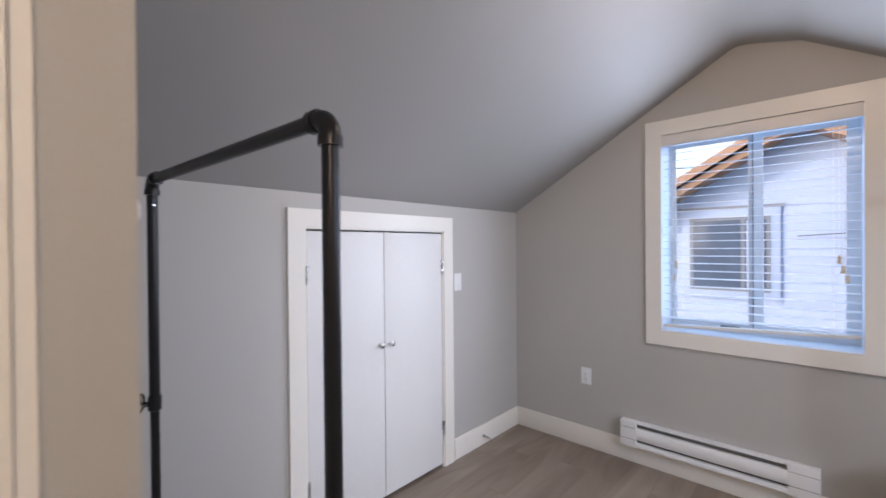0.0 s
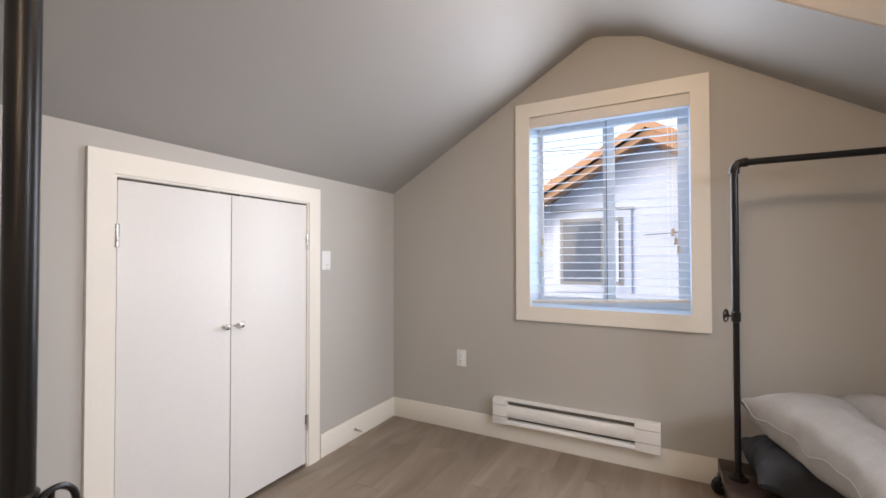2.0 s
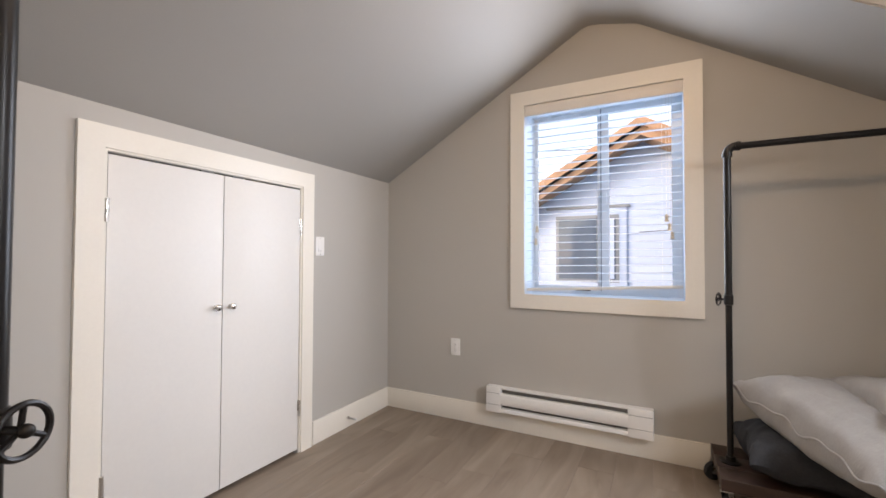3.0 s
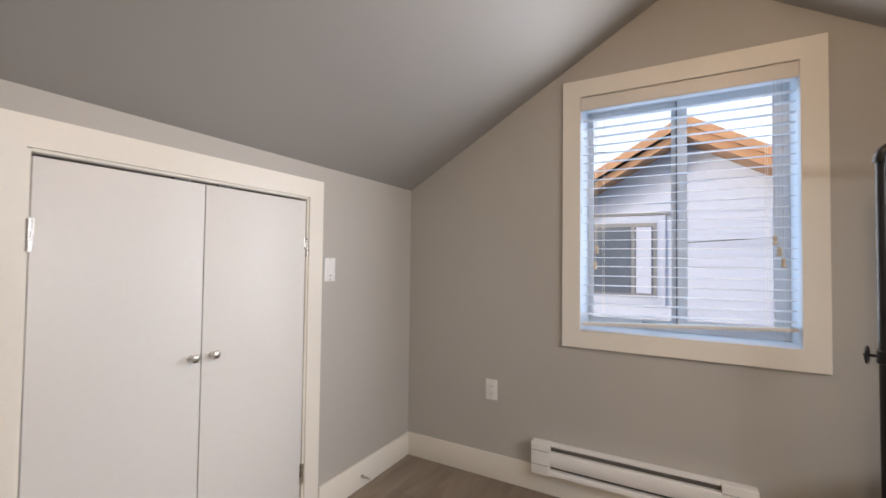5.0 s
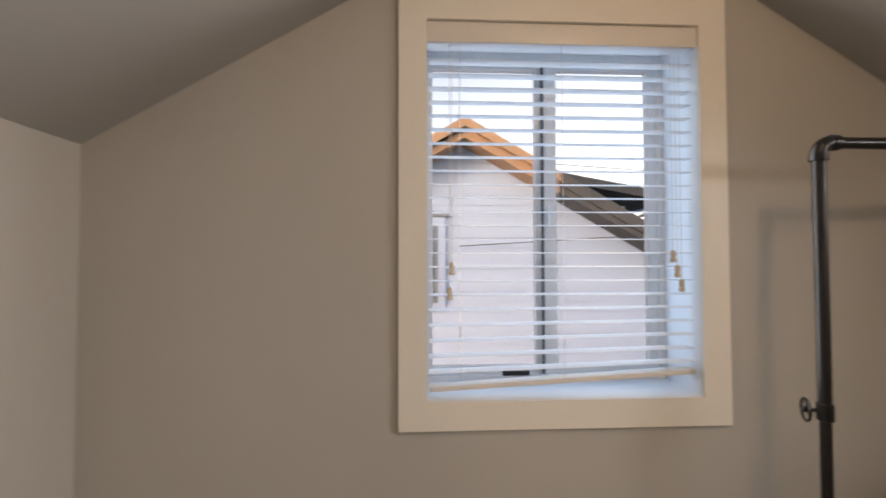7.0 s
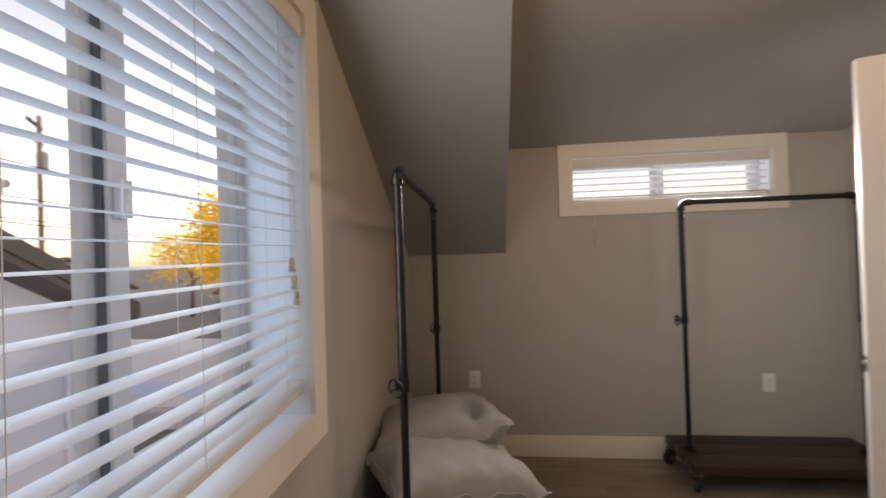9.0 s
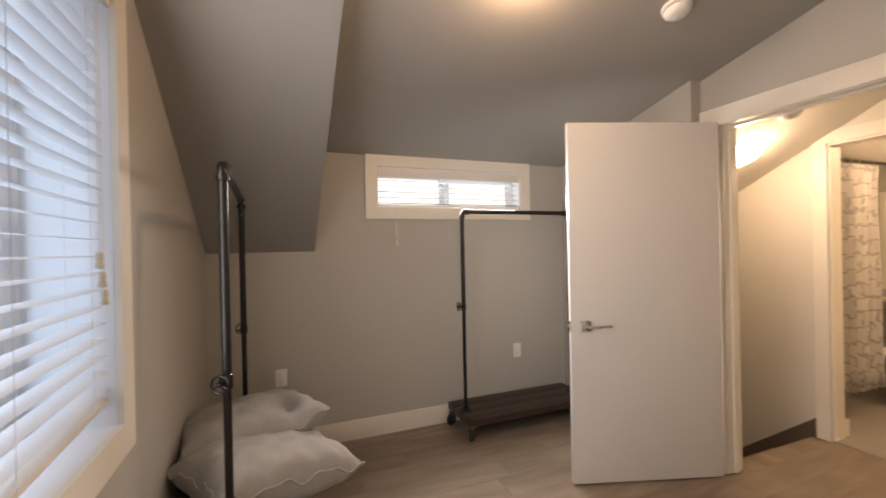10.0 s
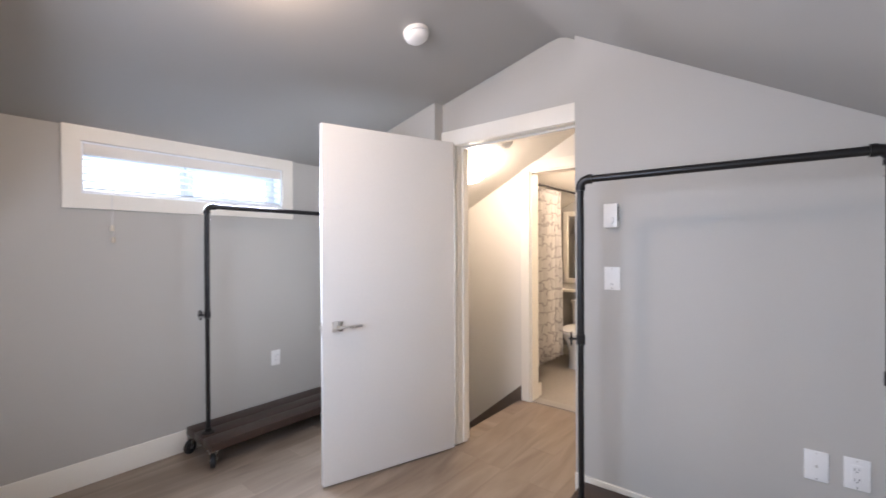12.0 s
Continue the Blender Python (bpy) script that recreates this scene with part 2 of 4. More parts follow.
solid("wall_south_3", bm, WALL, "grey painted wall round the bedroom doorway", "wall", "structure")

# ceiling: two slopes under the ridge, the shed dormer, the dormer's cheek
bm = bmesh.new()
T = 0.14
ridge = [(-0.2, slope_left(-0.2)), (1.43, slope_left(1.43)), (1.47, 2.536), (1.53, slope_dormer(1.53))]
prof_n = ridge + [(1.74, slope_right(1.74)), (XR + 0.2, slope_right(XR + 0.2))]
prism(bm, prof_n + [(x, z + T) for x, z in prof_n[::-1]], "y", YC, 0.0)
prof_s = ridge + [(XR + 0.1, slope_dormer(XR + 0.1))]
prism(bm, prof_s + [(x, z + T) for x, z in prof_s[::-1]], "y", YH, YC)
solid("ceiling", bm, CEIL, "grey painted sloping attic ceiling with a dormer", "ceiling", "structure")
xm = 1.74
bm = bmesh.new()
prism(bm, [(xm, slope_right(xm) + 0.01), (XR, slope_right(XR) + 0.002), (XR, 2.06), (xm, slope_dormer(xm) + 0.01)], "y", YC - 0.004, YC + 0.10)
solid("wall_dormer_cheek", bm, WALL, "grey painted triangular cheek of the dormer", "wall", "structure")

# sub-floor; the planks come last
bm = bmesh.new()
box(bm, -0.2, XR + 0.1, YH, 0.05, -0.3, -0.006)
box(bm, 0.93, 2.30, YB - 0.1, YH, -0.3, -0.006)
solid("floor", bm, PLANK, "brown vinyl plank floor of bedroom and hall", "floor", "structure")

# ---------------------------------------------------------------- hall, stairs and bathroom shell
def slope_hall(x):
    return 3.218 - 0.525 * x


BX0, BX1, BZT = 1.42, 2.192, 2.0
YB2 = YB - 0.11
YE = -5.57
bm = bmesh.new()
prism(bm, [(BX1, -2.9), (3.9, -2.9), (3.9, slope_hall(3.9) + 0.1), (BX1, slope_hall(BX1) + 0.1)], "y", YB2, YB)
prism(bm, [(0.9, -0.3), (BX0, -0.3), (BX0, 2.7), (0.9, 2.7)], "y", YB2, YB)
prism(bm, [(BX0, BZT), (BX1, BZT), (BX1, slope_hall(BX1) + 0.1), (BX0, 2.7)], "y", YB2, YB)
solid("wall_hall_south", bm, HALLWALL, "pale warm grey hall wall with the bathroom doorway", "wall", "structure")
bm = bmesh.new()
box(bm, 0.88, 0.98, YE - 0.1, YH, -0.3, 2.7)
solid("wall_hall_west", bm, HALLWALL, "pale warm grey painted end wall of the hall", "wall", "structure")
solid("wall_stair_end", boxed(3.9, 4.0, YE - 0.1, YF - 0.31, -2.9, 1.6), HALLWALL, "pale wall at the foot of the stairs", "wall", "structure")
solid("wall_stair_north", boxed(2.31, 3.9, YH, YH + 0.1, -2.9, -0.3), HALLWALL, "pale wall beside the stairs", "wall", "structure")
bm = bmesh.new()
prof = [(0.9, 2.62), (1.10, 2.62), (4.0, slope_hall(4.0))]
prism(bm, prof + [(x, z + 0.12) for x, z in prof[::-1]], "y", YE - 0.1, YH - 0.002)
solid("ceiling_hall", bm, HALLWALL, "pale sloping ceiling of hall and bathroom", "ceiling", "structure")
bm = bmesh.new()
box(bm, 0.98, 3.9, YE - 0.1, YE, -0.3, 2.6)
solid("wall_bathroom", bm, WALL, "grey painted bathroom wall behind the toilet", "wall", "structure")
ALU = surface("dull_aluminium", (0.40, 0.38, 0.35), 0.55, metal=0.6, vary=0.06, scale=20)
BATHFLOOR = surface("bathroom_vinyl", (0.34, 0.31, 0.27), 0.4, vary=0.1, scale=3, fine=40, bump=0.05)
solid("floor_bathroom", boxed(0.98, 3.9, YE, YB2, -0.3, 0.004), BATHFLOOR, "grey-beige bathroom floor", "floor", "structure")
solid("threshold", boxed(BX0, BX1, YB2 - 0.004, YB - 0.003, -0.02, 0.009, 0.003), ALU, "thin metal threshold strip in the bathroom doorway", "trim", "structure")

# stairs that go down from the hall
STAIRWOOD = surface("brown_stair_paint", (0.13, 0.098, 0.076), 0.5, vary=0.12, scale=3, fine=30, bump=0.08, stretch=(1, 6, 6))
stairs = thing("stairs", "brown wooden stairs going down from the hall", "stairs", kind="structure")
for i in range(8):
    x, z = 2.30 + 0.235 * i, -0.19 * (i + 1)
    part("tread", boxed(x - 0.02, x + 0.245, YB + 0.02, YH - 0.002, z - 0.035, z, 0.006), PLANK, stairs)
    part("riser", boxed(x - 0.015, x + 0.0, YB + 0.02, YH - 0.002, z, z + 0.155), STAIRWOOD, stairs)
bm = bmesh.new()
prism(bm, [(2.28, 0.13), (2.28, -0.35), (4.0, -1.86), (4.0, -1.33)], "y", YB, YB + 0.018)
part("skirt_board", bm, STAIRWOOD, stairs, "dark brown skirt board")

# ---------------------------------------------------------------- trim
def frame_trim(name, x0, x1, z0, z1, w, y0, y1, label, sill=True):
    """Flat casing round an opening in a wall across y: head, two sides and, where there is one, a bottom board."""
    t = thing(name, label, "trim", kind="structure")
    bm = bmesh.new()
    box(bm, x0 - w, x1 + w, y0, y1, z1, z1 + w)
    box(bm, x0 - w, x0, y0, y1, z0, z1)
    box(bm, x1, x1 + w, y0, y1, z0, z1)
    if sill:
        box(bm, x0 - w, x1 + w, y0, y1, z0 - w, z0)
    part("casing", bm, TRIM, t)
    return t


def turned(t, m):
    t.matrix_basis = m
    return t


# casing of the gable window, and the lining of its opening
frame_trim("trim_window_1", W0 + 0.012, W1 - 0.012, WZ0 + 0.012, WZ1 - 0.012, 0.09, -0.018, 0.0, "wide flat cream-white casing round the gable window")
t = thing("jamb_window_1", "white lining boards of the window opening", "trim", kind="structure")
part("side", boxed(W0, W0 + 0.011, 0.001, 0.20, WZ0, WZ1), VINYL, t)
part("side", boxed(W1 - 0.011, W1, 0.001, 0.20, WZ0, WZ1), VINYL, t)
part("head", boxed(W0 + 0.011, W1 - 0.011, 0.001, 0.20, WZ1 - 0.011, WZ1), VINYL, t)
part("sill", boxed(W0 + 0.011, W1 - 0.011, 0.001, 0.20, WZ0, WZ0 + 0.011), VINYL, t)


GASKET = surface("gasket_grey", (0.15, 0.165, 0.19), 0.6, vary=0.1)


def slider_window(name, x0, x1, z0, z1, xm, label, gasket=True):
    """A white vinyl sliding window across y, its room side at y = 0."""
    w = thing(name, label, "window", kind="structure")
    fr, fl = 0.032, 0.012
    bm = bmesh.new()
    box(bm, x0, x0 + fl, 0, 0.07, z0, z1), box(bm, x1 - fr, x1, 0, 0.07, z0, z1)
    box(bm, x0 + fl, x1 - fr, 0, 0.07, z0, z0 + fr), box(bm, x0 + fl, x1 - fr, 0, 0.07, z1 - fr, z1)
    part("window_frame", bm, VINYL, w)
    for a, b, y, s0, s1 in ((x0 + fl, xm, 0.038, 0.022, 0.038), (xm - 0.010, x1 - fr, 0.008, 0.045, 0.036)):
        sash, st = bmesh.new(), 0.026 if y > 0.02 else 0.036
        box(sash, a, a + s0, y, y + 0.028, z0 + fr, z1 - fr), box(sash, b - s1, b, y, y + 0.028, z0 + fr, z1 - fr)
        box(sash, a + s0, b - s1, y, y + 0.028, z0 + fr, z0 + fr + st), box(sash, a + s0, b - s1, y, y + 0.028, z1 - fr - st, z1 - fr)
        so = part("sash", sash, VINYL, w)
        pane = part("pane", boxed(a + s0 - 0.004, b - s1 + 0.004, y + 0.012, y + 0.016, z0 + fr + st - 0.004, z1 - fr - st + 0.004), GLASS, so)
        pane.visible_shadow = False
    if gasket:
        part("gasket", boxed(xm - 0.016, xm - 0.0105, 0.018, 0.034, z0 + fr, z1 - fr), GASKET, w, "dark grey gasket")
    part("latch", boxed(xm + 0.000, xm + 0.024, -0.016, 0.008, (z0 + z1) / 2 - 0.04, (z0 + z1) / 2 + 0.04, 0.004), VINYL, w, "white plastic latch")
    return w


win = slider_window("window_1", W0 + 0.0, W1 - 0.0, WZ0, WZ1, 1.525, "white vinyl sliding window in the gable wall")
win.matrix_basis = pose(0, 0.2, 0)
part("limiter", boxed(1.35, 1.45, -0.012, 0.0, WZ0 + 0.033, WZ0 + 0.05, 0.004), RUBBER, win, "black plastic window stop")

CORD = surface("white_cord", (0.72, 0.72, 0.70), 0.7, vary=0.05)
TASSEL = surface("tassel_wood", (0.66, 0.58, 0.46), 0.45, vary=0.1, scale=30)
VAL = surface("blind_valance", (0.76, 0.72, 0.66), 0.4, vary=0.03)


def slat_bm(x0, x1, depth, th):
    bm = bmesh.new()
    prof = [(-depth / 2, 0), (-depth / 4, 0.0016), (0, 0.0022), (depth / 4, 0.0016), (depth / 2, 0), (depth / 4, 0.0016 - th), (0, 0.0022 - th), (-depth / 4, 0.0016 - th)]
    return prism(bm, prof, "x", x0, x1)


# venetian blind in the gable window
blind = thing("venetian_blind", "white faux-wood venetian blind let down with open slats", "window blind")
part("valance", boxed(W0 + 0.013, W1 - 0.013, -0.006, 0.008, 2.038, 2.105, 0.002), VAL, blind, "cream valance board")
part("headrail", boxed(W0 + 0.016, W1 - 0.016, 0.012, 0.066, 2.045, 2.1), SLAT, blind)
slat_mesh = mesh_of("slat", slat_bm(W0 + 0.018, W1 - 0.018, 0.05, 0.003), SLAT)
for i in range(23):
    s = new("slat", slat_mesh)
    s.parent = blind
    z = 1.992 - 0.0455 * i
    sag = 0.0 if i < 18 else -0.35 * (i - 17)
    s.matrix_basis = pose(0, 0.04, z, 4 + 1.0 * math.sin(i * 2.3), sag, 0) if sag == 0 else Matrix.Translation((1.52, 0.04, z - 0.002 * (i - 17))) @ pose(0, 0, 0, 4, sag, 0) @ Matrix.Translation((-1.52, 0, 0))
part("bottom_rail", boxed(-0.442, 0.442, -0.025, 0.025, -0.008, 0.008, 0.003), VAL, blind, "cream bottom rail hanging askew", m=pose(1.52, 0.04, 0.938, 0, -3.0, 0))
for x in (1.18, 1.52, 1.86):
    for y in (0.014, 0.066):
        part("ladder_cord", tubed((x, y, 2.05), (x, y, 0.94), 0.0008, 6), CORD, blind)


def tassel_cord(x, z0, z1, parent):
    c = part("pull_cord", tubed((x, 0.004, z0), (x, 0.004, z1), 0.0012, 6), CORD, parent)
    bm = lathe(bmesh.new(), [(0.003, 0.0), (0.008, -0.004), (0.0095, -0.018), (0.0065, -0.024), (0.0105, -0.032), (0.0105, -0.04), (0.004, -0.042)], 12)
    part("tassel", bm, TASSEL, c, "small turned wooden tassel", m=Matrix.Translation((x, 0.004, z1)))


for x, z in ((1.882, 1.365), (1.896, 1.315), (1.910, 1.268), (1.152, 1.325), (1.144, 1.245)):
    tassel_cord(x, 2.04, z, blind)

# dormer window: casing, lining, sash and blind
tm = pose(XR, 0, 0, 0, 0, -90)       # local x runs to -y, local y to +x
turned(frame_trim("trim_window_2", -D1, -D0, DZ0, DZ1, 0.085, -0.018, 0.0, "flat cream-white casing round the low dormer window"), tm)
t = thing("jamb_window_2", "white lining boards of the dormer window opening", "trim", tm, kind="structure")
part("side", boxed(-D1, -D1 + 0.01, 0.001, 0.11, DZ0, DZ1), VINYL, t)
part("side", boxed(-D0 - 0.01, -D0, 0.001, 0.11, DZ0, DZ1), VINYL, t)
part("head", boxed(-D1 + 0.01, -D0 - 0.01, 0.001, 0.11, DZ1 - 0.01, DZ1), VINYL, t)
part("sill", boxed(-D1 + 0.01, -D0 - 0.01, 0.001, 0.11, DZ0, DZ0 + 0.01), VINYL, t)
win2 = slider_window("window_2", -D1, -D0, DZ0 - 0.03, DZ1, 1.70, "long low white vinyl sliding window in the dormer", False)
win2.matrix_basis = pose(XR + 0.11, 0, 0, 0, 0, -90)
blind2 = thing("venetian_blind", "white venetian blind let down in the low dormer window", "window blind", pose(XR, 0, 0, 0, 0, -90))
part("valance", boxed(-D1 + 0.012, -D0 - 0.012, -0.004, 0.008, DZ1 - 0.075, DZ1 - 0.012, 0.002), VAL, blind2, "cream valance board")
slat2 = mesh_of("slat", slat_bm(-D1 + 0.016, -D0 - 0.016, 0.05, 0.003), SLAT)
for i in range(5):
    s = new("slat", slat2)
    s.parent = blind2
    s.matrix_basis = pose(0, 0.04, DZ1 - 0.095 - 0.042 * i, -5 + 0.8 * math.sin(i * 2.1), 0, 0)
part("bottom_rail", boxed(-D1 + 0.016, -D0 - 0.016, 0.015, 0.065, DZ0 + 0.012, DZ0 + 0.026, 0.003), SLAT, blind2)
for x in (1.36, 1.72, 2.1):
    part("ladder_cord", tubed((x, 0.014, DZ1 - 0.05), (x, 0.014, DZ0 + 0.02), 0.0012, 6), CORD, blind2)
for x, z in ((1.245, 1.49), (1.25, 1.42)):
    c = part("pull_cord", tubed((x, -0.022, DZ1 - 0.06), (x, -0.022, z), 0.001, 6), CORD, blind2)
    bm = lathe(bmesh.new(), [(0.003, 0.0), (0.008, -0.004), (0.0095, -0.018), (0.0105, -0.034), (0.004, -0.036)], 10)
    part("tassel", bm, TASSEL, c, "small turned tassel", m=Matrix.Translation((x, -0.022, z)))

# skirting boards
def skirting(name, label, boxes_):
    t = thing(name, label, "baseboard", kind="structure")
    for b in boxes_:
        part("board", boxed(*b, bevel=0.004), TRIM, t)


BH = 0.14
skirting("baseboard_north", "cream-white baseboard along the gable wall", [(0.016, XR - 0.016, -0.015, 0, 0, BH)])
skirting("baseboard_west", "cream-white baseboard along the knee wall", [(0, 0.015, C1 + 0.11, 0, 0, BH), (0, 0.015, YF, C0 - 0.11, 0, BH)])
skirting("baseboard_east", "cream-white baseboard along the dormer wall", [(XR - 0.015, XR, YF, -0.016, 0, BH)])
skirting("baseboard_south", "cream-white baseboard beside the doorway", [(0.016, JR, YF, YF + 0.015, 0, BH), (JL, XR - 0.016, YF, YF + 0.015, 0, BH)])
t = thing("baseboard_bathroom", "cream-white baseboard in the bathroom", "baseboard", kind="structure")
part("board", boxed(0.98, 3.5, YE, YE + 0.014, 0.004, 0.12, 0.004), TRIM, t)
part("board", boxed(BX1 + 0.0, BX1 + 0.014, YB2 - 0.1, YB2, 0.004, 0.12, 0.003), TRIM, t)

# ---------------------------------------------------------------- closet doors in the knee wall
cm = pose(0, 0, 0, 0, 0, 90)          # local x runs to +y, local y to -x
turned(frame_trim("trim_closet", C0 - 0.012, C1 + 0.012, 0.0, CZ + 0.012, 0.085, -0.018, 0.0, "cream-white casing round the closet doors", sill=False), cm)
t = thing("jamb_closet", "white lining boards of the closet opening", "trim", cm, kind="structure")
part("side", boxed(C0 - 0.012, C0 - 0.002, -0.010, 0.10, 0, CZ + 0.01), TRIM, t)
part("side", boxed(C1 + 0.002, C1 + 0.012, -0.010, 0.10, 0, CZ + 0.01), TRIM, t)
part("head", boxed(C0 - 0.002, C1 + 0.002, -0.010, 0.10, CZ + 0.003, CZ + 0.012), TRIM, t)
part("catch_plate", boxed(-1.47, -1.41, 0.0, 0.012, CZ - 0.006, CZ + 0.002), FIN, t)
part("catch_plate", boxed(-1.31, -1.25, 0.0, 0.012, CZ - 0.006, CZ + 0.002), FIN, t)


def hinge(parent, x, y, z, h=0.08):
    bm = bmesh.new()
    for k in range(5):
        tube(bm, (x, y, z - h / 2 + k * h / 5 + 0.0006), (x, y, z - h / 2 + (k + 1) * h / 5 - 0.0006), 0.006, 10)
    box(bm, x - 0.011, x + 0.011, y + 0.003, y + 0.005, z - h / 2, z + h / 2)
    return part("hinge", bm, STEEL, parent, "nickel butt hinge")


def closet_door(x0, x1, hinge_x, knob_x, label):
    d = thing("closet_door", label, "door", cm, group="closet doors")
    part("leaf", boxed(x0, x1, -0.006, 0.028, 0.022, CZ - 0.008, 0.002), DOORW, d)
    for z in (1.293, 0.255):
        hinge(d, hinge_x, -0.012, z, 0.09)
    bm = lathe(bmesh.new(), [(0.009, 0), (0.007, 0.006), (0.0055, 0.012), (0.011, 0.02), (0.015, 0.027), (0.0145, 0.033), (0.009, 0.037), (0.002, 0.038)], 18)
    part("knob", bm, STEEL, d, "round brushed nickel knob", m=pose(knob_x, -0.006, 0.882, 90, 0, 0))
    return d


closet_door(C0 + 0.002, -1.3625, C0 - 0.002, -1.398, "flat white painted closet door, shut, with a nickel knob")
closet_door(-1.3585, C1 - 0.002, C1 + 0.002, -1.322, "flat white painted closet door, shut, with a nickel knob")

# ---------------------------------------------------------------- bedroom doorway and its open door
t = thing("trim_door_1", "cream-white casing round the bedroom doorway", "trim", kind="structure")
part("head", boxed(1.351, JL - 0.001, YD, YD + 0.018, DZT - 0.014, DZT + 0.09, 0.003), TRIM, t)
part("side", boxed(DX1 - 0.012, JL - 0.012, YD, YD + 0.018, 0, DZT - 0.0145, 0.003), TRIM, t)
t = thing("jamb_door_1", "cream-white door frame lining with a stop", "trim", kind="structure")
part("side", boxed(DX0, DX0 + 0.012, YH - 0.004, -2.846, 0, DZT), TRIM, t)
part("side", boxed(DX1 - 0.018, DX1, YH - 0.004, YD + 0.002, 0, DZT), TRIM, t)
part("head", boxed(DX0 + 0.016, DX1 - 0.018, YH - 0.004, YD + 0.002, DZT - 0.018, DZT), TRIM, t)
part("stop", boxed(DX1 - 0.03, DX1 - 0.018, YH + 0.03, YH + 0.07, 0, DZT - 0.018), TRIM, t)
part("casing_edge", boxed(DX0, DX0 + 0.006, -2.845, -2.831, 0, DZT + 0.085), TRIM, t)
part("stop", boxed(DX0 + 0.016, DX1 - 0.03, YH + 0.03, YH + 0.07, DZT - 0.03, DZT - 0.018), TRIM, t)

# leaf: local x from the hinge to the free edge, local y its thickness
hx, hy = 2.188, -2.779
fx, fy = 2.468, -1.946
ang = math.degrees(math.atan2(fy - hy, fx - hx))
LW = math.hypot(fx - hx, fy - hy)
door = thing("door", "flat white painted bedroom door, wide open, nickel lever handle", "door", pose(hx, hy, 0, 0, 0, ang))
part("leaf", boxed(0.0, LW, -0.036, 0.0, 0.012, 2.045, 0.002), DOORW, door)
for z in (0.25, 1.03, 1.80):
    hinge(door, 0.0, -0.043, z, 0.09)


def lever(parent, side):
    """Square rose and flat lever on one face; side +1 or -1."""
    y = 0.0 if side > 0 else -0.036
    hd = part("door_handle", boxed(LW - 0.115, LW - 0.055, y, y + side * 0.009, 0.872, 0.932, 0.001) if side > 0 else boxed(LW - 0.115, LW - 0.055, y - 0.009, y, 0.872, 0.932, 0.001), STEEL, parent, "brushed nickel square rose")
    b = tube(bmesh.new(), (LW - 0.085, y, 0.902), (LW - 0.085, y + side * 0.05, 0.902), 0.009, 14)
    part("spindle", b, STEEL, hd)
    a, c = sorted((y + side * 0.042, y + side * 0.054))
    part("lever", boxed(LW - 0.215, LW - 0.073, a, c, 0.895, 0.909, 0.002), STEEL, hd, "flat nickel lever")


lever(door, 1), lever(door, -1)
part("latch_plate", boxed(LW, LW + 0.002, -0.03, -0.006, 0.87, 0.93), STEEL, door)
part("latch_bolt", boxed(LW, LW + 0.012, -0.024, -0.012, 0.894, 0.91, 0.002), STEEL, door)

# bathroom doorway casing
t = frame_trim("trim_door_2", BX0, BX1, 0.0, BZT, 0.082, -0.016, 0.0, "cream-white casing round the bathroom doorway", sill=False)
t.matrix_basis = pose(0, YB, 0, 0, 0, 180) @ pose(-(BX0 + BX1), 0, 0)
t = thing("jamb_door_2", "cream-white lining of the bathroom doorway", "trim", kind="structure")
part("side", boxed(BX1 - 0.014, BX1, YB2 - 0.01, YB, 0.004, BZT), TRIM, t)
part("side", boxed(BX0, BX0 + 0.014, YB2 - 0.01, YB, 0.004, BZT), TRIM, t)
part("head", boxed(BX0 + 0.014, BX1 - 0.014, YB2 - 0.01, YB, BZT - 0.014, BZT), TRIM, t)


# ---------------------------------------------------------------- rolling garment racks
def valve_wheel(parent, x, z, side, turn):
    """A gate-valve wheel on a short stem, pointing along local x."""
    stem = part("valve", tubed((x, 0, z), (x + side * 0.042, 0, z), 0.005, 10), PIPE, parent, m=Matrix.Translation((x, 0, 0)) @ pose(0, 0, 0, 0, 0, turn) @ Matrix.Translation((-x, 0, 0)))
    bm = bmesh.new()
    tor = [[bm.verts.new((x + side * 0.042 + 0.0038 * math.sin(b), (0.029 + 0.0038 * math.cos(b)) * math.cos(a), z + (0.029 + 0.0038 * math.cos(b)) * math.sin(a))) for b in [2 * math.pi * j / 8 for j in range(8)]] for a in [2 * math.pi * i / 28 for i in range(28)]]
    for i in range(28):
        for j in range(8):
            bm.faces.new((tor[i][j], tor[(i + 1) % 28][j], tor[(i + 1) % 28][(j + 1) % 8], tor[i][(j + 1) % 8]))
    for k in range(3):
        a = math.radians(90 + 120 * k)
        tube(bm, (x + side * 0.038, 0, z), (x + side * 0.042, 0.029 * math.cos(a), z + 0.029 * math.sin(a)), 0.0032, 8)
    ball(bm, (x + side * 0.045, 0, z), 0.008)
    part("wheel", bm, PIPE, stem, "round black valve wheel")


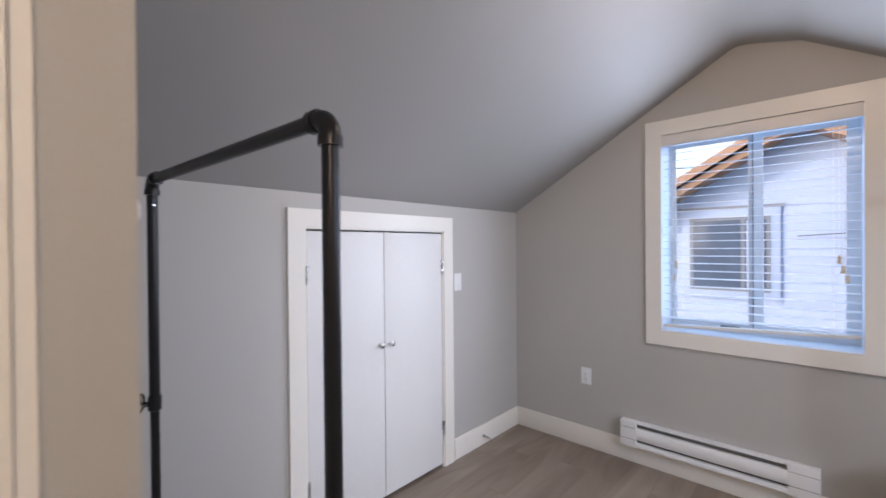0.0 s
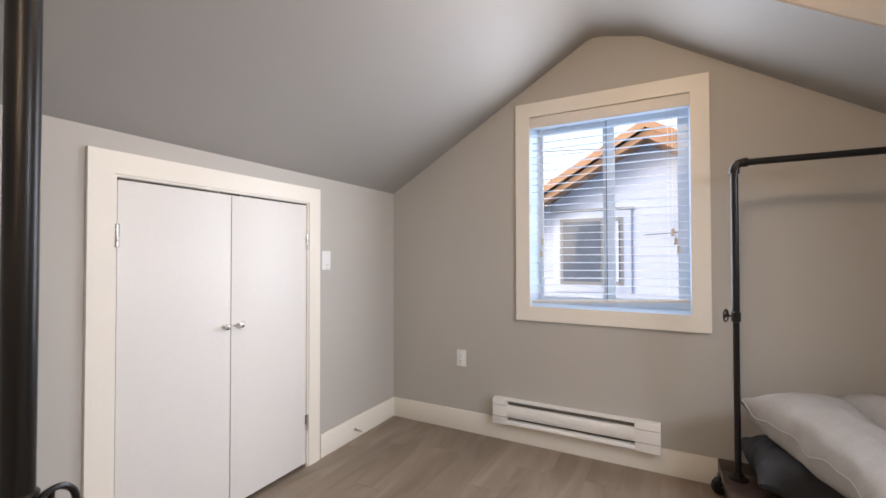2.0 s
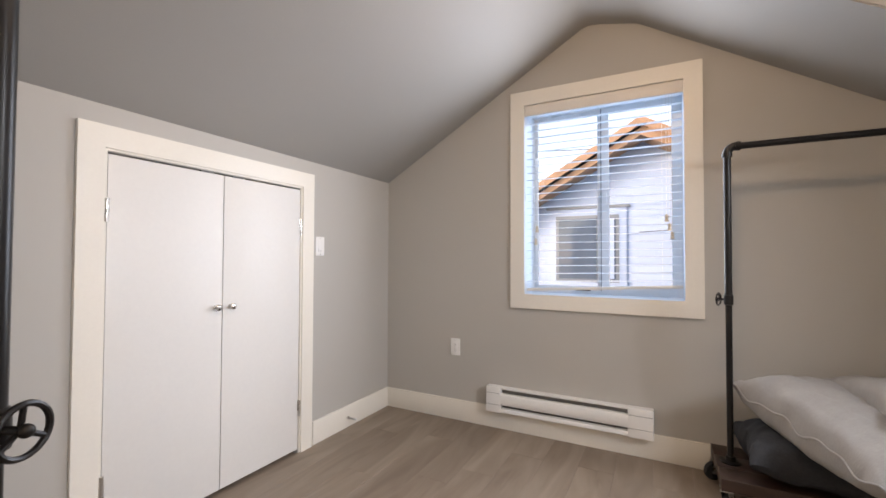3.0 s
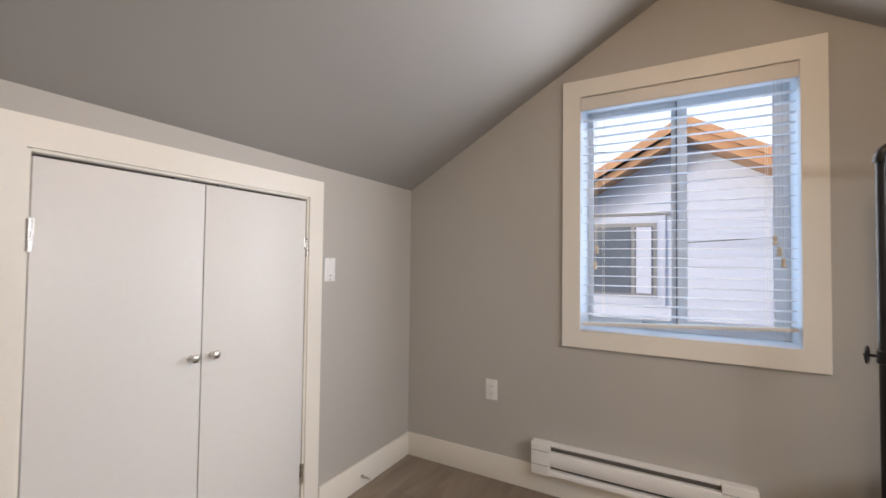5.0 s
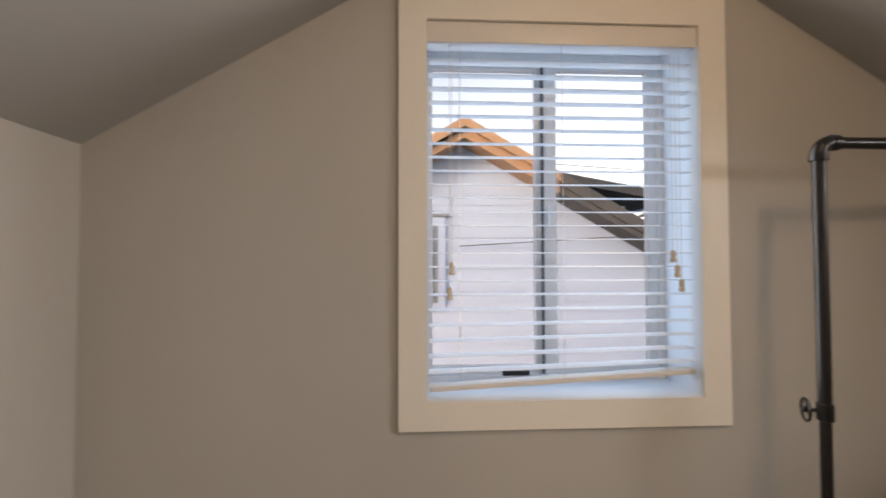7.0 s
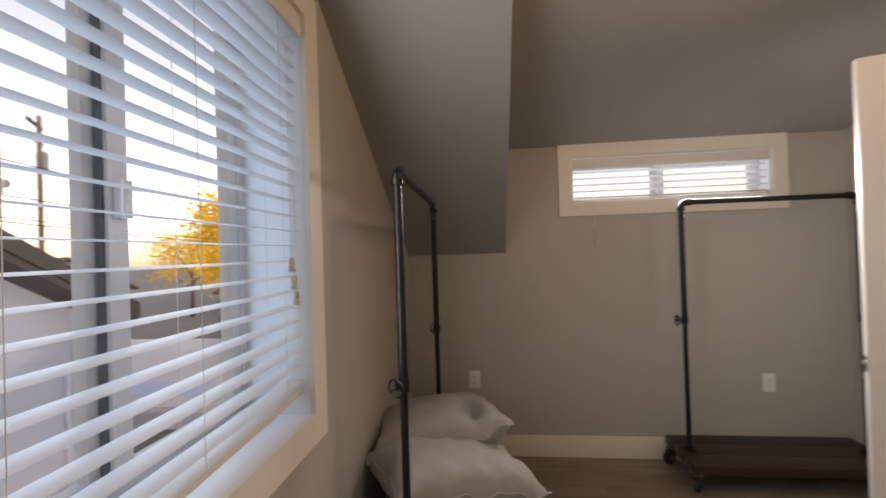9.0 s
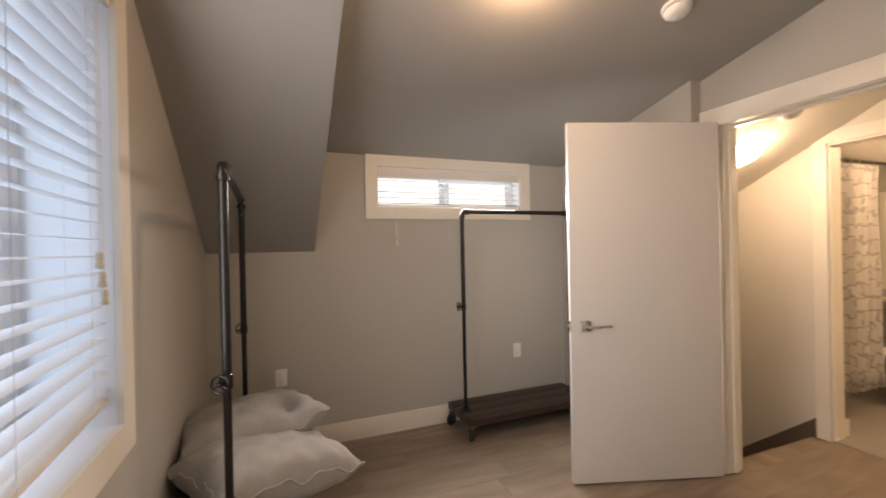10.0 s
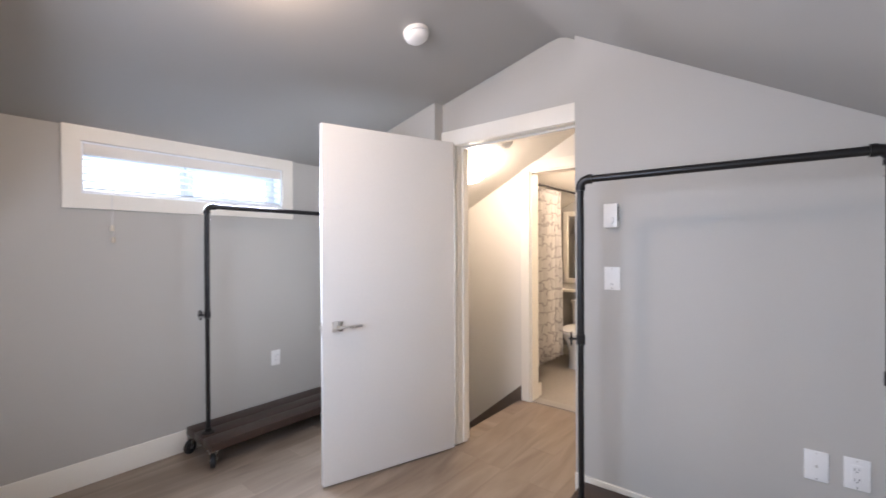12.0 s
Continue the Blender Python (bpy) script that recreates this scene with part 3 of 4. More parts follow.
def caster(parent, x, y, swivel):
    c = part("caster", boxed(x - 0.022, x + 0.022, y - 0.03, y + 0.03, 0.108, 0.114, 0.001), STEEL, parent, "steel caster plate")
    q = Matrix.Translation((x, y, 0)) @ pose(0, 0, 0, 0, 0, swivel)
    fork = bmesh.new()
    for s in (-1, 1):
        prism(fork, [(-0.02, 0.108), (0.02, 0.108), (0.036, 0.038), (0.014, 0.034)], "y", s * 0.017 - 0.0015, s * 0.017 + 0.0015)
    part("fork", fork, STEEL, c, "bright steel fork", m=q)
    wheel = lathe(bmesh.new(), [(0.034, -0.014), (0.043, -0.011), (0.045, 0), (0.043, 0.011), (0.034, 0.014)], 20)
    part("caster_wheel", wheel, RUBBER, c, "black rubber wheel", m=q @ pose(0.018, 0, 0.045, 90, 0, 0))


def garment_rack(label, length, height, m, turns=(0, 0)):
    r = thing("garment_rack", label, "garment rack", m, group="pipe garment racks")
    for i in range(3):
        y0 = -0.198 + 0.132 * i
        part("board", boxed(-0.06, length + 0.06, y0 + 0.0003, y0 + 0.1312, 0.114, 0.166, 0.004), WOODD, r)
    for x in (-0.038, length + 0.038):
        for y, sw in ((-0.165, 60), (0.165, -150)):
            caster(r, x, y, sw)
    R = 0.0158
    for x, side in ((0.0, -1), (length, 1)):
        flange = lathe(bmesh.new(), [(0.042, 0.166), (0.042, 0.172), (0.022, 0.176), (0.020, 0.196), (0.0155, 0.196)], 20)
        part("flange", flange, PIPE, r, m=Matrix.Translation((x, 0, 0)))
        part("lower_post", tubed((x, 0, 0.165), (x, 0, 0.95), 0.0135, 16), PIPE, r)
        part("upper_post", tubed((x, 0, 0.925), (x, 0, height - 0.03), R, 16), PIPE, r)
        part("collar", lathe(bmesh.new(), [(0.015, 0.90), (0.0195, 0.902), (0.0195, 0.945), (0.0160, 0.948)], 18), PIPE, r, m=Matrix.Translation((x, 0, 0)))
        part("screw", tubed((x, 0, 0.92), (x, 0.03, 0.92), 0.004, 8), PIPE, r)
        part("screw", tubed((x, 0, height - 0.085), (x - side * 0.022, 0, height - 0.085), 0.003, 8), STEEL, r)
        valve_wheel(r, x, 0.925, side, turns[0] if side < 0 else turns[1])
        el = bmesh.new()
        rings = []
        for k in range(11):
            a = math.pi / 2 * k / 10
            c = Vector((x - side * (0.035 - 0.035 * math.cos(a)), 0, height - 0.035 + 0.035 * math.sin(a)))
            out = Vector((side * math.cos(a), 0, math.sin(a)))
            rings.append([el.verts.new(c + 0.0195 * (math.cos(q) * out + math.sin(q) * Vector((0, 1, 0)))) for q in [2 * math.pi * n_ / 16 for n_ in range(16)]])
        for p_, q_ in zip(rings, rings[1:]):
            for n_ in range(16):
                el.faces.new((p_[n_], p_[(n_ + 1) % 16], q_[(n_ + 1) % 16], q_[n_]))
        tube(el, (x, 0, height - 0.05), (x, 0, height - 0.033), 0.0220, 16)
        tube(el, (x - side * 0.033, 0, height), (x - side * 0.052, 0, height), 0.0220, 16)
        part("elbow", el, PIPE, r)
    part("top_rail", tubed((0.03, 0, height), (length - 0.03, 0, height), R, 16), PIPE, r)
    return r


garment_rack("black iron-pipe garment rack on dark wooden base beside the doorway", 0.985, 1.652, pose(1.203, -2.455, 0, 0, 0, 182.5), (22, 55))
garment_rack("black iron-pipe garment rack on dark wooden base holding grey pillows", 1.01, 1.650, pose(2.135, -0.255, 0, 0, 0, 0.8), (-25, 20))
garment_rack("black iron-pipe garment rack on dark wooden base behind the door", 0.95, 1.620, pose(3.352, -1.69, 0, 0, 0, -90))


# ---------------------------------------------------------------- pillows on the rack
CLOTH = surface("grey_ribbed_cloth", (0.35, 0.34, 0.325), 0.9, vary=0.10, scale=5, fine=70, bump=0.35, depth=0.004, stretch=(1, 5, 1))
DARK = surface("charcoal_cloth", (0.03, 0.032, 0.037), 0.9, vary=0.25, scale=6, fine=90, bump=0.3, depth=0.003)


def pillow_bm(w, l, h, seed, n=34, sharp=0.46, ear=0.0):
    bm = bmesh.new()
    def z_at(u, v):
        e = max(0.0, (1 - abs(u) ** 2.6) * (1 - abs(v) ** 2.6)) ** sharp
        p = Vector((u * 2.2 + seed, v * 2.2, seed * 1.7))
        wr = 0.10 * noise.noise(p * 1.6) + 0.05 * noise.noise(p * 4.0)
        fold = 0.10 * math.sin(14 * u + 6 * noise.noise(p)) * (abs(v) ** 2) * (1 - abs(u))
        return h / 2 * e * (1 + wr + fold)
    top, bot = {}, {}
    for i in range(n + 1):
        for j in range(n + 1):
            u, v = 2 * i / n - 1, 2 * j / n - 1
            pin = 1 - 0.075 * (1 - abs(u) ** 1.2) * abs(v) ** 6 * 1.4
            pin2 = 1 - 0.075 * (1 - abs(v) ** 1.2) * abs(u) ** 6 * 1.4
            x, y = u * w / 2 * pin2, v * l / 2 * pin
            x += 0.006 * noise.noise(Vector((v * 5, seed, u)))
            z = z_at(u, v)
            tip = max(0.0, -v - 0.35) / 0.65
            rise = ear * tip ** 1.6 * (0.55 - 0.45 * u)
            dent = 1 - 0.75 * math.exp(-((v + 0.52) / 0.16) ** 2 - ((u + 0.35) / 0.5) ** 2) * (1 if ear else 0)
            z *= dent
            edge = i in (0, n) or j in (0, n)
            hem = max(abs(u), abs(v)) ** 8
            rise += hem * (0.011 * math.sin(9 * (u + v) + seed) + 0.008 * math.sin(17 * (u - v) + 2 * seed))
            top[i, j] = bm.verts.new((x, y, rise + z + 0.012 * noise.noise(Vector((u * 3, v * 3, seed)))))
            bot[i, j] = top[i, j] if edge else bm.verts.new((x, y, rise - z * 0.95))
    for i in range(n):
        for j in range(n):
            bm.faces.new((top[i, j], top[i + 1, j], top[i + 1, j + 1], top[i, j + 1]))
            q = (bot[i, j], bot[i, j + 1], bot[i + 1, j + 1], bot[i + 1, j])
            if len(set(q)) > 2:
                try:
                    bm.faces.new([k for n_, k in enumerate(q) if k not in q[:n_]])
                except ValueError:
                    pass
    rim = [top[i, 0] for i in range(n)] + [top[n, j] for j in range(n)] + [top[i, n] for i in range(n, 0, -1)] + [top[0, j] for j in range(n, 0, -1)]
    return bm, [v.co.copy() for v in rim]


def pillow(label, w, l, h, m, seed, material=CLOTH, piping=True, ear=0.0):
    p = thing("pillow", label, "pillow", m, group="pillows on the rack")
    bm, rim = pillow_bm(w, l, h, seed, ear=ear)
    body = part("cover", bm, material, p)
    if piping:
        pb = bmesh.new()
        for a, b in zip(rim, rim[1:] + rim[:1]):
            if (a - b).length > 1e-4:
                tube(pb, a, b, 0.0045, 6)
        part("piping", pb, material, body, "sewn seam edge")
    return p


pillow("charcoal cushion lying flat on the rack's wooden base", 0.62, 0.40, 0.24, pose(2.47, -0.265, 0.27, 0, 0, 4), 3.1, DARK, False)
pillow("charcoal cushion lying flat at the far end of the rack's base", 0.46, 0.40, 0.22, pose(2.94, -0.265, 0.265, 0, 0, -6), 8.3, DARK, False)
pillow("soft grey ribbed pillow lying over a charcoal cushion", 0.45, 0.66, 0.27, pose(2.50, -0.38, 0.43, 13, 3, 33), 1.2)
pillow("soft grey ribbed pillow leaning back on the rack", 0.58, 0.62, 0.25, pose(2.81, -0.275, 0.505, -5, 5, 14), 5.7, ear=0.045)

# ---------------------------------------------------------------- heater, switches, outlets
GRILLE = surface("grey_grille", (0.20, 0.195, 0.185), 0.45, metal=0.5, vary=0.15, scale=30)


def heater():
    h = thing("baseboard_heater", "white electric baseboard heater mounted on the wall", "heater", pose(0.832, -0.004, -0.003))
    L = 0.978
    prof = [(0.003, 0.125), (0.003, 0.280), (-0.034, 0.283), (-0.044, 0.280), (-0.044, 0.271), (-0.020, 0.270), (-0.020, 0.246), (-0.052, 0.245), (-0.057, 0.238), (-0.057, 0.180), (-0.052, 0.172), (-0.020, 0.171), (-0.020, 0.153), (-0.054, 0.151), (-0.057, 0.146), (-0.057, 0.128), (-0.050, 0.124)]
    part("casing", prism(bmesh.new(), prof, "x", 0.0, L), ENAMEL, h)
    for x0, x1 in ((-0.002, 0.098), (L - 0.13, L + 0.002)):
        e = part("end_cap", boxed(x0, x1, -0.0585, -0.001, 0.121, 0.285, 0.006), ENAMEL, h)
        part("seam", boxed(x0 + 0.004, x1 - 0.004, -0.0592, -0.058, 0.2445, 0.2465), FIN, e)
        part("seam", boxed(x0 + 0.004, x1 - 0.004, -0.0592, -0.058, 0.1715, 0.1735), FIN, e)
    part("outlet_grille", boxed(0.0985, L - 0.1305, -0.030, -0.0205, 0.2465, 0.2695), GRILLE, h, "grey outlet slot")
    part("intake_grille", boxed(0.0985, L - 0.1305, -0.030, -0.0205, 0.1535, 0.1705), FIN, h, "dark intake slot")
    for i in range(60):
        part("fin", boxed(0.105 + i * 0.0123, 0.107 + i * 0.0123, -0.036, -0.0302, 0.247, 0.269), GRILLE, h)


heater()
SLOT = surface("socket_slot", (0.05, 0.05, 0.05), 0.6, vary=0.1)
ENG = surface("grey_print", (0.25, 0.25, 0.26), 0.6, vary=0.1)


def plate(name, label, category, m, w=0.072, h=0.116):
    t = thing(name, label, category, m)
    part("plate", boxed(-w / 2, w / 2, -0.006, 0, -h / 2, h / 2, 0.0025), PLASTIC, t)
    for z in (-h * 0.42, h * 0.42):
        part("screw", tubed((0, -0.0075, z), (0, -0.005, z), 0.003, 8), STEEL, t)
    return t


def outlet(label, m):
    t = plate("wall_outlet", label, "outlet", m)
    part("receptacle", boxed(-0.0165, 0.0165, -0.0085, -0.005, -0.034, 0.034, 0.001), PLASTIC, t)
    for z in (-0.019, 0.019):
        for x in (-0.006, 0.006):
            part("slot", boxed(x - 0.001, x + 0.001, -0.0090, -0.008, z - 0.004, z + 0.005), SLOT, t)
        part("slot", tubed((0, -0.0090, z - 0.009), (0, -0.008, z - 0.009), 0.0023, 8), SLOT, t)


def light_switch(label, m, w=0.072):
    t = plate("light_switch", label, "light switch", m, w)
    r = bmesh.new()
    prism(r, [(-0.005, -0.033), (-0.010, -0.033), (-0.0075, 0.0), (-0.0065, 0.033), (-0.005, 0.033)], "x", -0.0165, 0.0165)
    rk = part("rocker", r, PLASTIC, t)
    part("mark", boxed(-0.008, 0.008, -0.0106, -0.0095, -0.030, -0.027), ENG, rk)


NORTH, WEST, EAST, SOUTH = 0, 90, -90, 180     # turn of a plate on each wall
outlet("white wall outlet low on the gable wall", pose(0.577, 0, 0.499))
light_switch("white rocker light switch beside the closet", pose(0, -0.724, 1.186, 0, 0, WEST))
outlet("white wall outlet on the dormer wall behind the pillows", pose(XR, -0.432, 0.505, 0, 0, EAST))
outlet("white wall outlet on the dormer wall behind a rack", pose(XR, -2.271, 0.49, 0, 0, EAST))
light_switch("white rocker light switch beside the doorway", pose(1.158, YF, 1.186, 0, 0, SOUTH), 0.078)
p = plate("cable_outlet", "white cable plate with one socket low on the wall", "outlet", pose(0.388, YF, 0.49, 0, 0, SOUTH))
part("socket", tubed((0, -0.012, 0), (0, -0.005, 0), 0.005, 10), STEEL, p, "small metal cable socket")
outlet("white wall outlet low beside a cable plate", pose(0.275, YF, 0.495, 0, 0, SOUTH))
th = thing("thermostat", "white dial thermostat on the wall", "thermostat", pose(1.158, YF, 1.503, 0, 0, SOUTH))
part("base", boxed(-0.036, 0.036, -0.008, 0, -0.058, 0.058, 0.002), PLASTIC, th)
cov = part("cover", boxed(-0.034, 0.034, -0.030, -0.008, -0.060, 0.060, 0.004), PLASTIC, th)
part("dial", lathe(bmesh.new(), [(0.019, 0.0), (0.018, 0.007), (0.012, 0.009)], 24), PLASTIC, th, "round white dial", m=pose(0.002, -0.030, -0.026, 90, 0, 0))
part("slot", boxed(-0.0285, -0.0345, -0.024, -0.012, -0.03, 0.045), FIN, cov)
part("slot", boxed(0.0285, 0.0347, -0.024, -0.012, -0.03, 0.045), FIN, cov)

ds = thing("door_stop", "small spring door stop on the baseboard", "door stop", pose(0.015, -0.466, 0.062, 0, 0, 0))
part("spring", lathe(bmesh.new(), [(0.010, 0.0), (0.010, 0.004)] + [(0.0048 + 0.0012 * (i % 2), 0.006 + 0.0022 * i) for i in range(24)], 12), STEEL, ds, m=pose(0, 0, 0, 0, 90, 0))
part("tip", lathe(bmesh.new(), [(0.006, 0.058), (0.008, 0.060), (0.008, 0.070), (0.005, 0.072)], 12), PLASTIC, ds, "white rubber tip", m=pose(0, 0, 0, 0, 90, 0))

# ---------------------------------------------------------------- ceiling lights and smoke alarms
DOME = glowing("lamp_glass", (1.0, 0.78, 0.56), 4.0)
HALLDOME = glowing("hall_lamp_glass", (1.0, 0.84, 0.64), 8.0)


def dome_light(label, place, tilt, r=0.15, glass=DOME):
    m = Matrix.Translation(place) @ pose(0, 0, 0, 0, tilt, 0)
    t = thing("ceiling_light", label, "ceiling light", m)
    part("base", lathe(bmesh.new(), [(r * 0.96, 0.0), (r * 0.98, -0.012), (r * 0.92, -0.02)], 40), PLASTIC, t)
    prof = [(r * math.cos(a), -0.012 - r * 0.5 * math.sin(a)) for a in [math.pi / 2 * k / 10 for k in range(10)]] + [(0.004, -0.012 - r * 0.5)]
    bowl = part("shade", lathe(bmesh.new(), prof, 40), glass, t, "frosted glowing glass bowl")
    bowl.visible_shadow = False
    part("finial", lathe(bmesh.new(), [(0.009, 0.0), (0.010, -0.006), (0.006, -0.012), (0.002, -0.016)], 14), STEEL, t, m=Matrix.Translation((0, 0, -0.012 - r * 0.5)))
    return t


TD = math.degrees(math.atan(0.237))
TH = math.degrees(math.atan(0.525))
dome_light("lit frosted glass bowl light on the sloping ceiling", (1.87, -1.34, slope_dormer(1.87)), TD, 0.16)
dome_light("lit frosted glass bowl light on the hall ceiling", (2.40, -3.30, slope_hall(2.40)), TH, 0.14, HALLDOME)


def smoke_alarm(place, tilt, label, r=0.065):
    m = Matrix.Translation(place) @ pose(0, 0, 0, 0, tilt, 0)
    t = thing("smoke_alarm", label, "smoke alarm", m)
    part("base", lathe(bmesh.new(), [(r * 0.98, 0), (r, -0.006), (r, -0.016), (r * 0.94, -0.019)], 32), PLASTIC, t)
    part("vent_ring", lathe(bmesh.new(), [(r * 0.86, -0.019), (r * 0.86, -0.026)], 32), ENG, t, "grey vent gap")
    part("cover", lathe(bmesh.new(), [(r * 0.93, -0.026), (r * 0.90, -0.034), (r * 0.70, -0.046), (r * 0.45, -0.052), (r * 0.2, -0.053)], 32), PLASTIC, t)
    part("button", lathe(bmesh.new(), [(0.010, -0.050), (0.010, -0.055), (0.006, -0.056)], 14), PLASTIC, t, m=Matrix.Translation((0.014, 0, 0)))


smoke_alarm((1.920, -2.130, slope_dormer(1.920)), TD, "round white smoke alarm on the bedroom ceiling")
smoke_alarm((2.08, -3.24, slope_hall(2.08)), TH, "round white smoke alarm on the hall ceiling")

# ---------------------------------------------------------------- bathroom
CERAMIC = surface("white_ceramic", (0.80, 0.78, 0.74), 0.12, vary=0.01, bump=0.0, coat=0.5)


def toilet(m):
    t = thing("toilet", "white ceramic toilet with its lid down", "toilet", m)

    def loft(rings, seg=28):
        bm = bmesh.new()
        vs = [[bm.verts.new((cx + rx * math.copysign(abs(math.cos(a)) ** 0.8, math.cos(a)), cy + ry * math.copysign(abs(math.sin(a)) ** 0.8, math.sin(a)), z)) for a in [2 * math.pi * k / seg for k in range(seg)]] for cx, cy, z, rx, ry in rings]
        for p, q in zip(vs, vs[1:]):
            for k in range(seg):
                bm.faces.new((p[k], p[(k + 1) % seg], q[(k + 1) % seg], q[k]))
        bm.faces.new(vs[0][::-1]), bm.faces.new(vs[-1])
        return bm
    part("pedestal", loft([(0, 0.30, 0.004, 0.125, 0.25), (0, 0.30, 0.06, 0.118, 0.24), (0, 0.31, 0.2, 0.115, 0.24), (0, 0.33, 0.30, 0.14, 0.27), (0, 0.36, 0.36, 0.18, 0.29), (0, 0.38, 0.395, 0.19, 0.29)]), CERAMIC, t)
    seat = part("seat", loft([(0, 0.40, 0.396, 0.188, 0.275), (0, 0.40, 0.412, 0.192, 0.28), (0, 0.40, 0.418, 0.186, 0.274)]), PLASTIC, t)
    part("lid", loft([(0, 0.40, 0.420, 0.188, 0.276), (0, 0.40, 0.434, 0.190, 0.278), (0, 0.395, 0.442, 0.16, 0.245)]), PLASTIC, seat)
    tank = part("tank", loft([(0, 0.10, 0.36, 0.185, 0.095), (0, 0.10, 0.55, 0.195, 0.098), (0, 0.10, 0.68, 0.20, 0.10)]), CERAMIC, t)
    part("tank_lid", loft([(0, 0.10, 0.681, 0.208, 0.108), (0, 0.10, 0.706, 0.21, 0.11), (0, 0.10, 0.714, 0.19, 0.095)]), CERAMIC, tank)
    part("button", lathe(bmesh.new(), [(0.02, 0.714), (0.02, 0.72), (0.012, 0.721)], 16), STEEL, tank, m=pose(0, 0.1, 0))


toilet(pose(2.265, YE + 0.02, 0))

m_, nt_, b_ = nodes_of("mirror_silver")
b_.inputs["Metallic"].default_value, b_.inputs["Roughness"].default_value = 1.0, 0.02
b_.inputs["Base Color"].default_value = (0.9, 0.91, 0.9, 1)
MIRROR = m_
mir = thing("bathroom_mirror", "cream-framed mirror above a narrow ledge", "mirror", pose(0.1, YE, 0))
part("glass", boxed(1.65, 2.46, 0.004, 0.012, 0.96, 1.72), MIRROR, mir)
for a in ((1.59, 1.65, 0.90, 1.78), (2.46, 2.52, 0.90, 1.78)):
    part("frame_side", boxed(a[0], a[1], 0, 0.022, a[2], a[3], 0.003), TRIM, mir)
part("frame_top", boxed(1.65, 2.46, 0, 0.022, 1.72, 1.78, 0.003), TRIM, mir)
part("frame_bottom", boxed(1.65, 2.46, 0, 0.022, 0.90, 0.96, 0.003), TRIM, mir)
solid("wall_ledge", boxed(1.65, 2.66, YE, YE + 0.12, 0.795, 0.825, 0.004), TRIM, "cream-white ledge under the bathroom mirror", "shelf")

# shower curtain with a line pattern of loose squares
m_, nt_, b_ = nodes_of("curtain_print")
L_, N_ = nt_.links, nt_.nodes
tc_, br_ = N_.new("ShaderNodeTexCoord"), N_.new("ShaderNodeTexBrick")
mp_ = N_.new("ShaderNodeMapping")
mp_.inputs["Rotation"].default_value = (0, 0, 0)
no_ = N_.new("ShaderNodeTexNoise")
no_.inputs["Scale"].default_value = 9
mx_ = N_.new("ShaderNodeVectorMath")
mx_.operation = "MULTIPLY_ADD"
mx_.inputs[1].default_value = (0.16, 0.16, 0.16)
L_.new(tc_.outputs["UV"], mp_.inputs["Vector"])
L_.new(tc_.outputs["UV"], no_.inputs["Vector"])
L_.new(no_.outputs["Color"], mx_.inputs[0]), L_.new(mp_.outputs[0], mx_.inputs[2])
L_.new(mx_.outputs[0], br_.inputs["Vector"])
br_.inputs["Color1"].default_value = (0.66, 0.64, 0.60, 1)
br_.inputs["Color2"].default_value = (0.56, 0.54, 0.52, 1)
br_.inputs["Mortar"].default_value = (0.40, 0.38, 0.37, 1)
br_.inputs["Scale"].default_value = 1.0
br_.inputs["Brick Width"].default_value, br_.inputs["Row Height"].default_value = 0.13, 0.11
br_.inputs["Mortar Size"].default_value = 0.009
L_.new(br_.outputs["Color"], b_.inputs["Base Color"])
b_.inputs["Roughness"].default_value = 0.8
PRINT = m_
curtain = thing("shower_curtain", "white shower curtain with grey line print, drawn aside", "shower curtain")
bm = bmesh.new()
uv = bm.loops.layers.uv.new("uv")
nu, nv = 72, 14
grid = {}
for i in range(nu + 1):
    for j in range(nv + 1):
        s, z = i / nu, 1.925 - 1.72 * j / nv
        fold = math.sin(s * 2 * math.pi * 9) * (0.026 + 0.012 * j / nv) + 0.012 * noise.noise(Vector((s * 6, j * 0.2, 0)))
        grid[i, j] = bm.verts.new((2.33 + fold, -3.99 - 0.80 * s + 0.008 * math.cos(s * 44), z))
for i in range(nu):
    for j in range(nv):
        f = bm.faces.new((grid[i, j], grid[i + 1, j], grid[i + 1, j + 1], grid[i, j + 1]))
        for lp, (a, b) in zip(f.loops, ((i, j), (i + 1, j), (i + 1, j + 1), (i, j + 1))):
            lp[uv].uv = (a / nu * 1.7, 1.72 * b / nv)
cl = part("cloth", bm, PRINT, curtain)
sd = cl.modifiers.new("thickness", "SOLIDIFY")
sd.thickness = 0.003
for k in range(8):
    ring = bmesh.new()
    y = -4.0 - 0.104 * k
    for q in range(12):
        a0, a1 = 2 * math.pi * q / 12, 2 * math.pi * (q + 1) / 12
        tube(ring, (2.33 + 0.018 * math.cos(a0), y, 1.943 + 0.02 * math.sin(a0)), (2.33 + 0.018 * math.cos(a1), y, 1.943 + 0.02 * math.sin(a1)), 0.002, 6)
    part("ring", ring, STEEL, curtain)
solid("curtain_rod", tubed((2.33, YB2, 1.952), (2.33, YE, 1.952), 0.011, 14), PIPE, "dark metal shower curtain rod across the bathroom", "curtain rod")

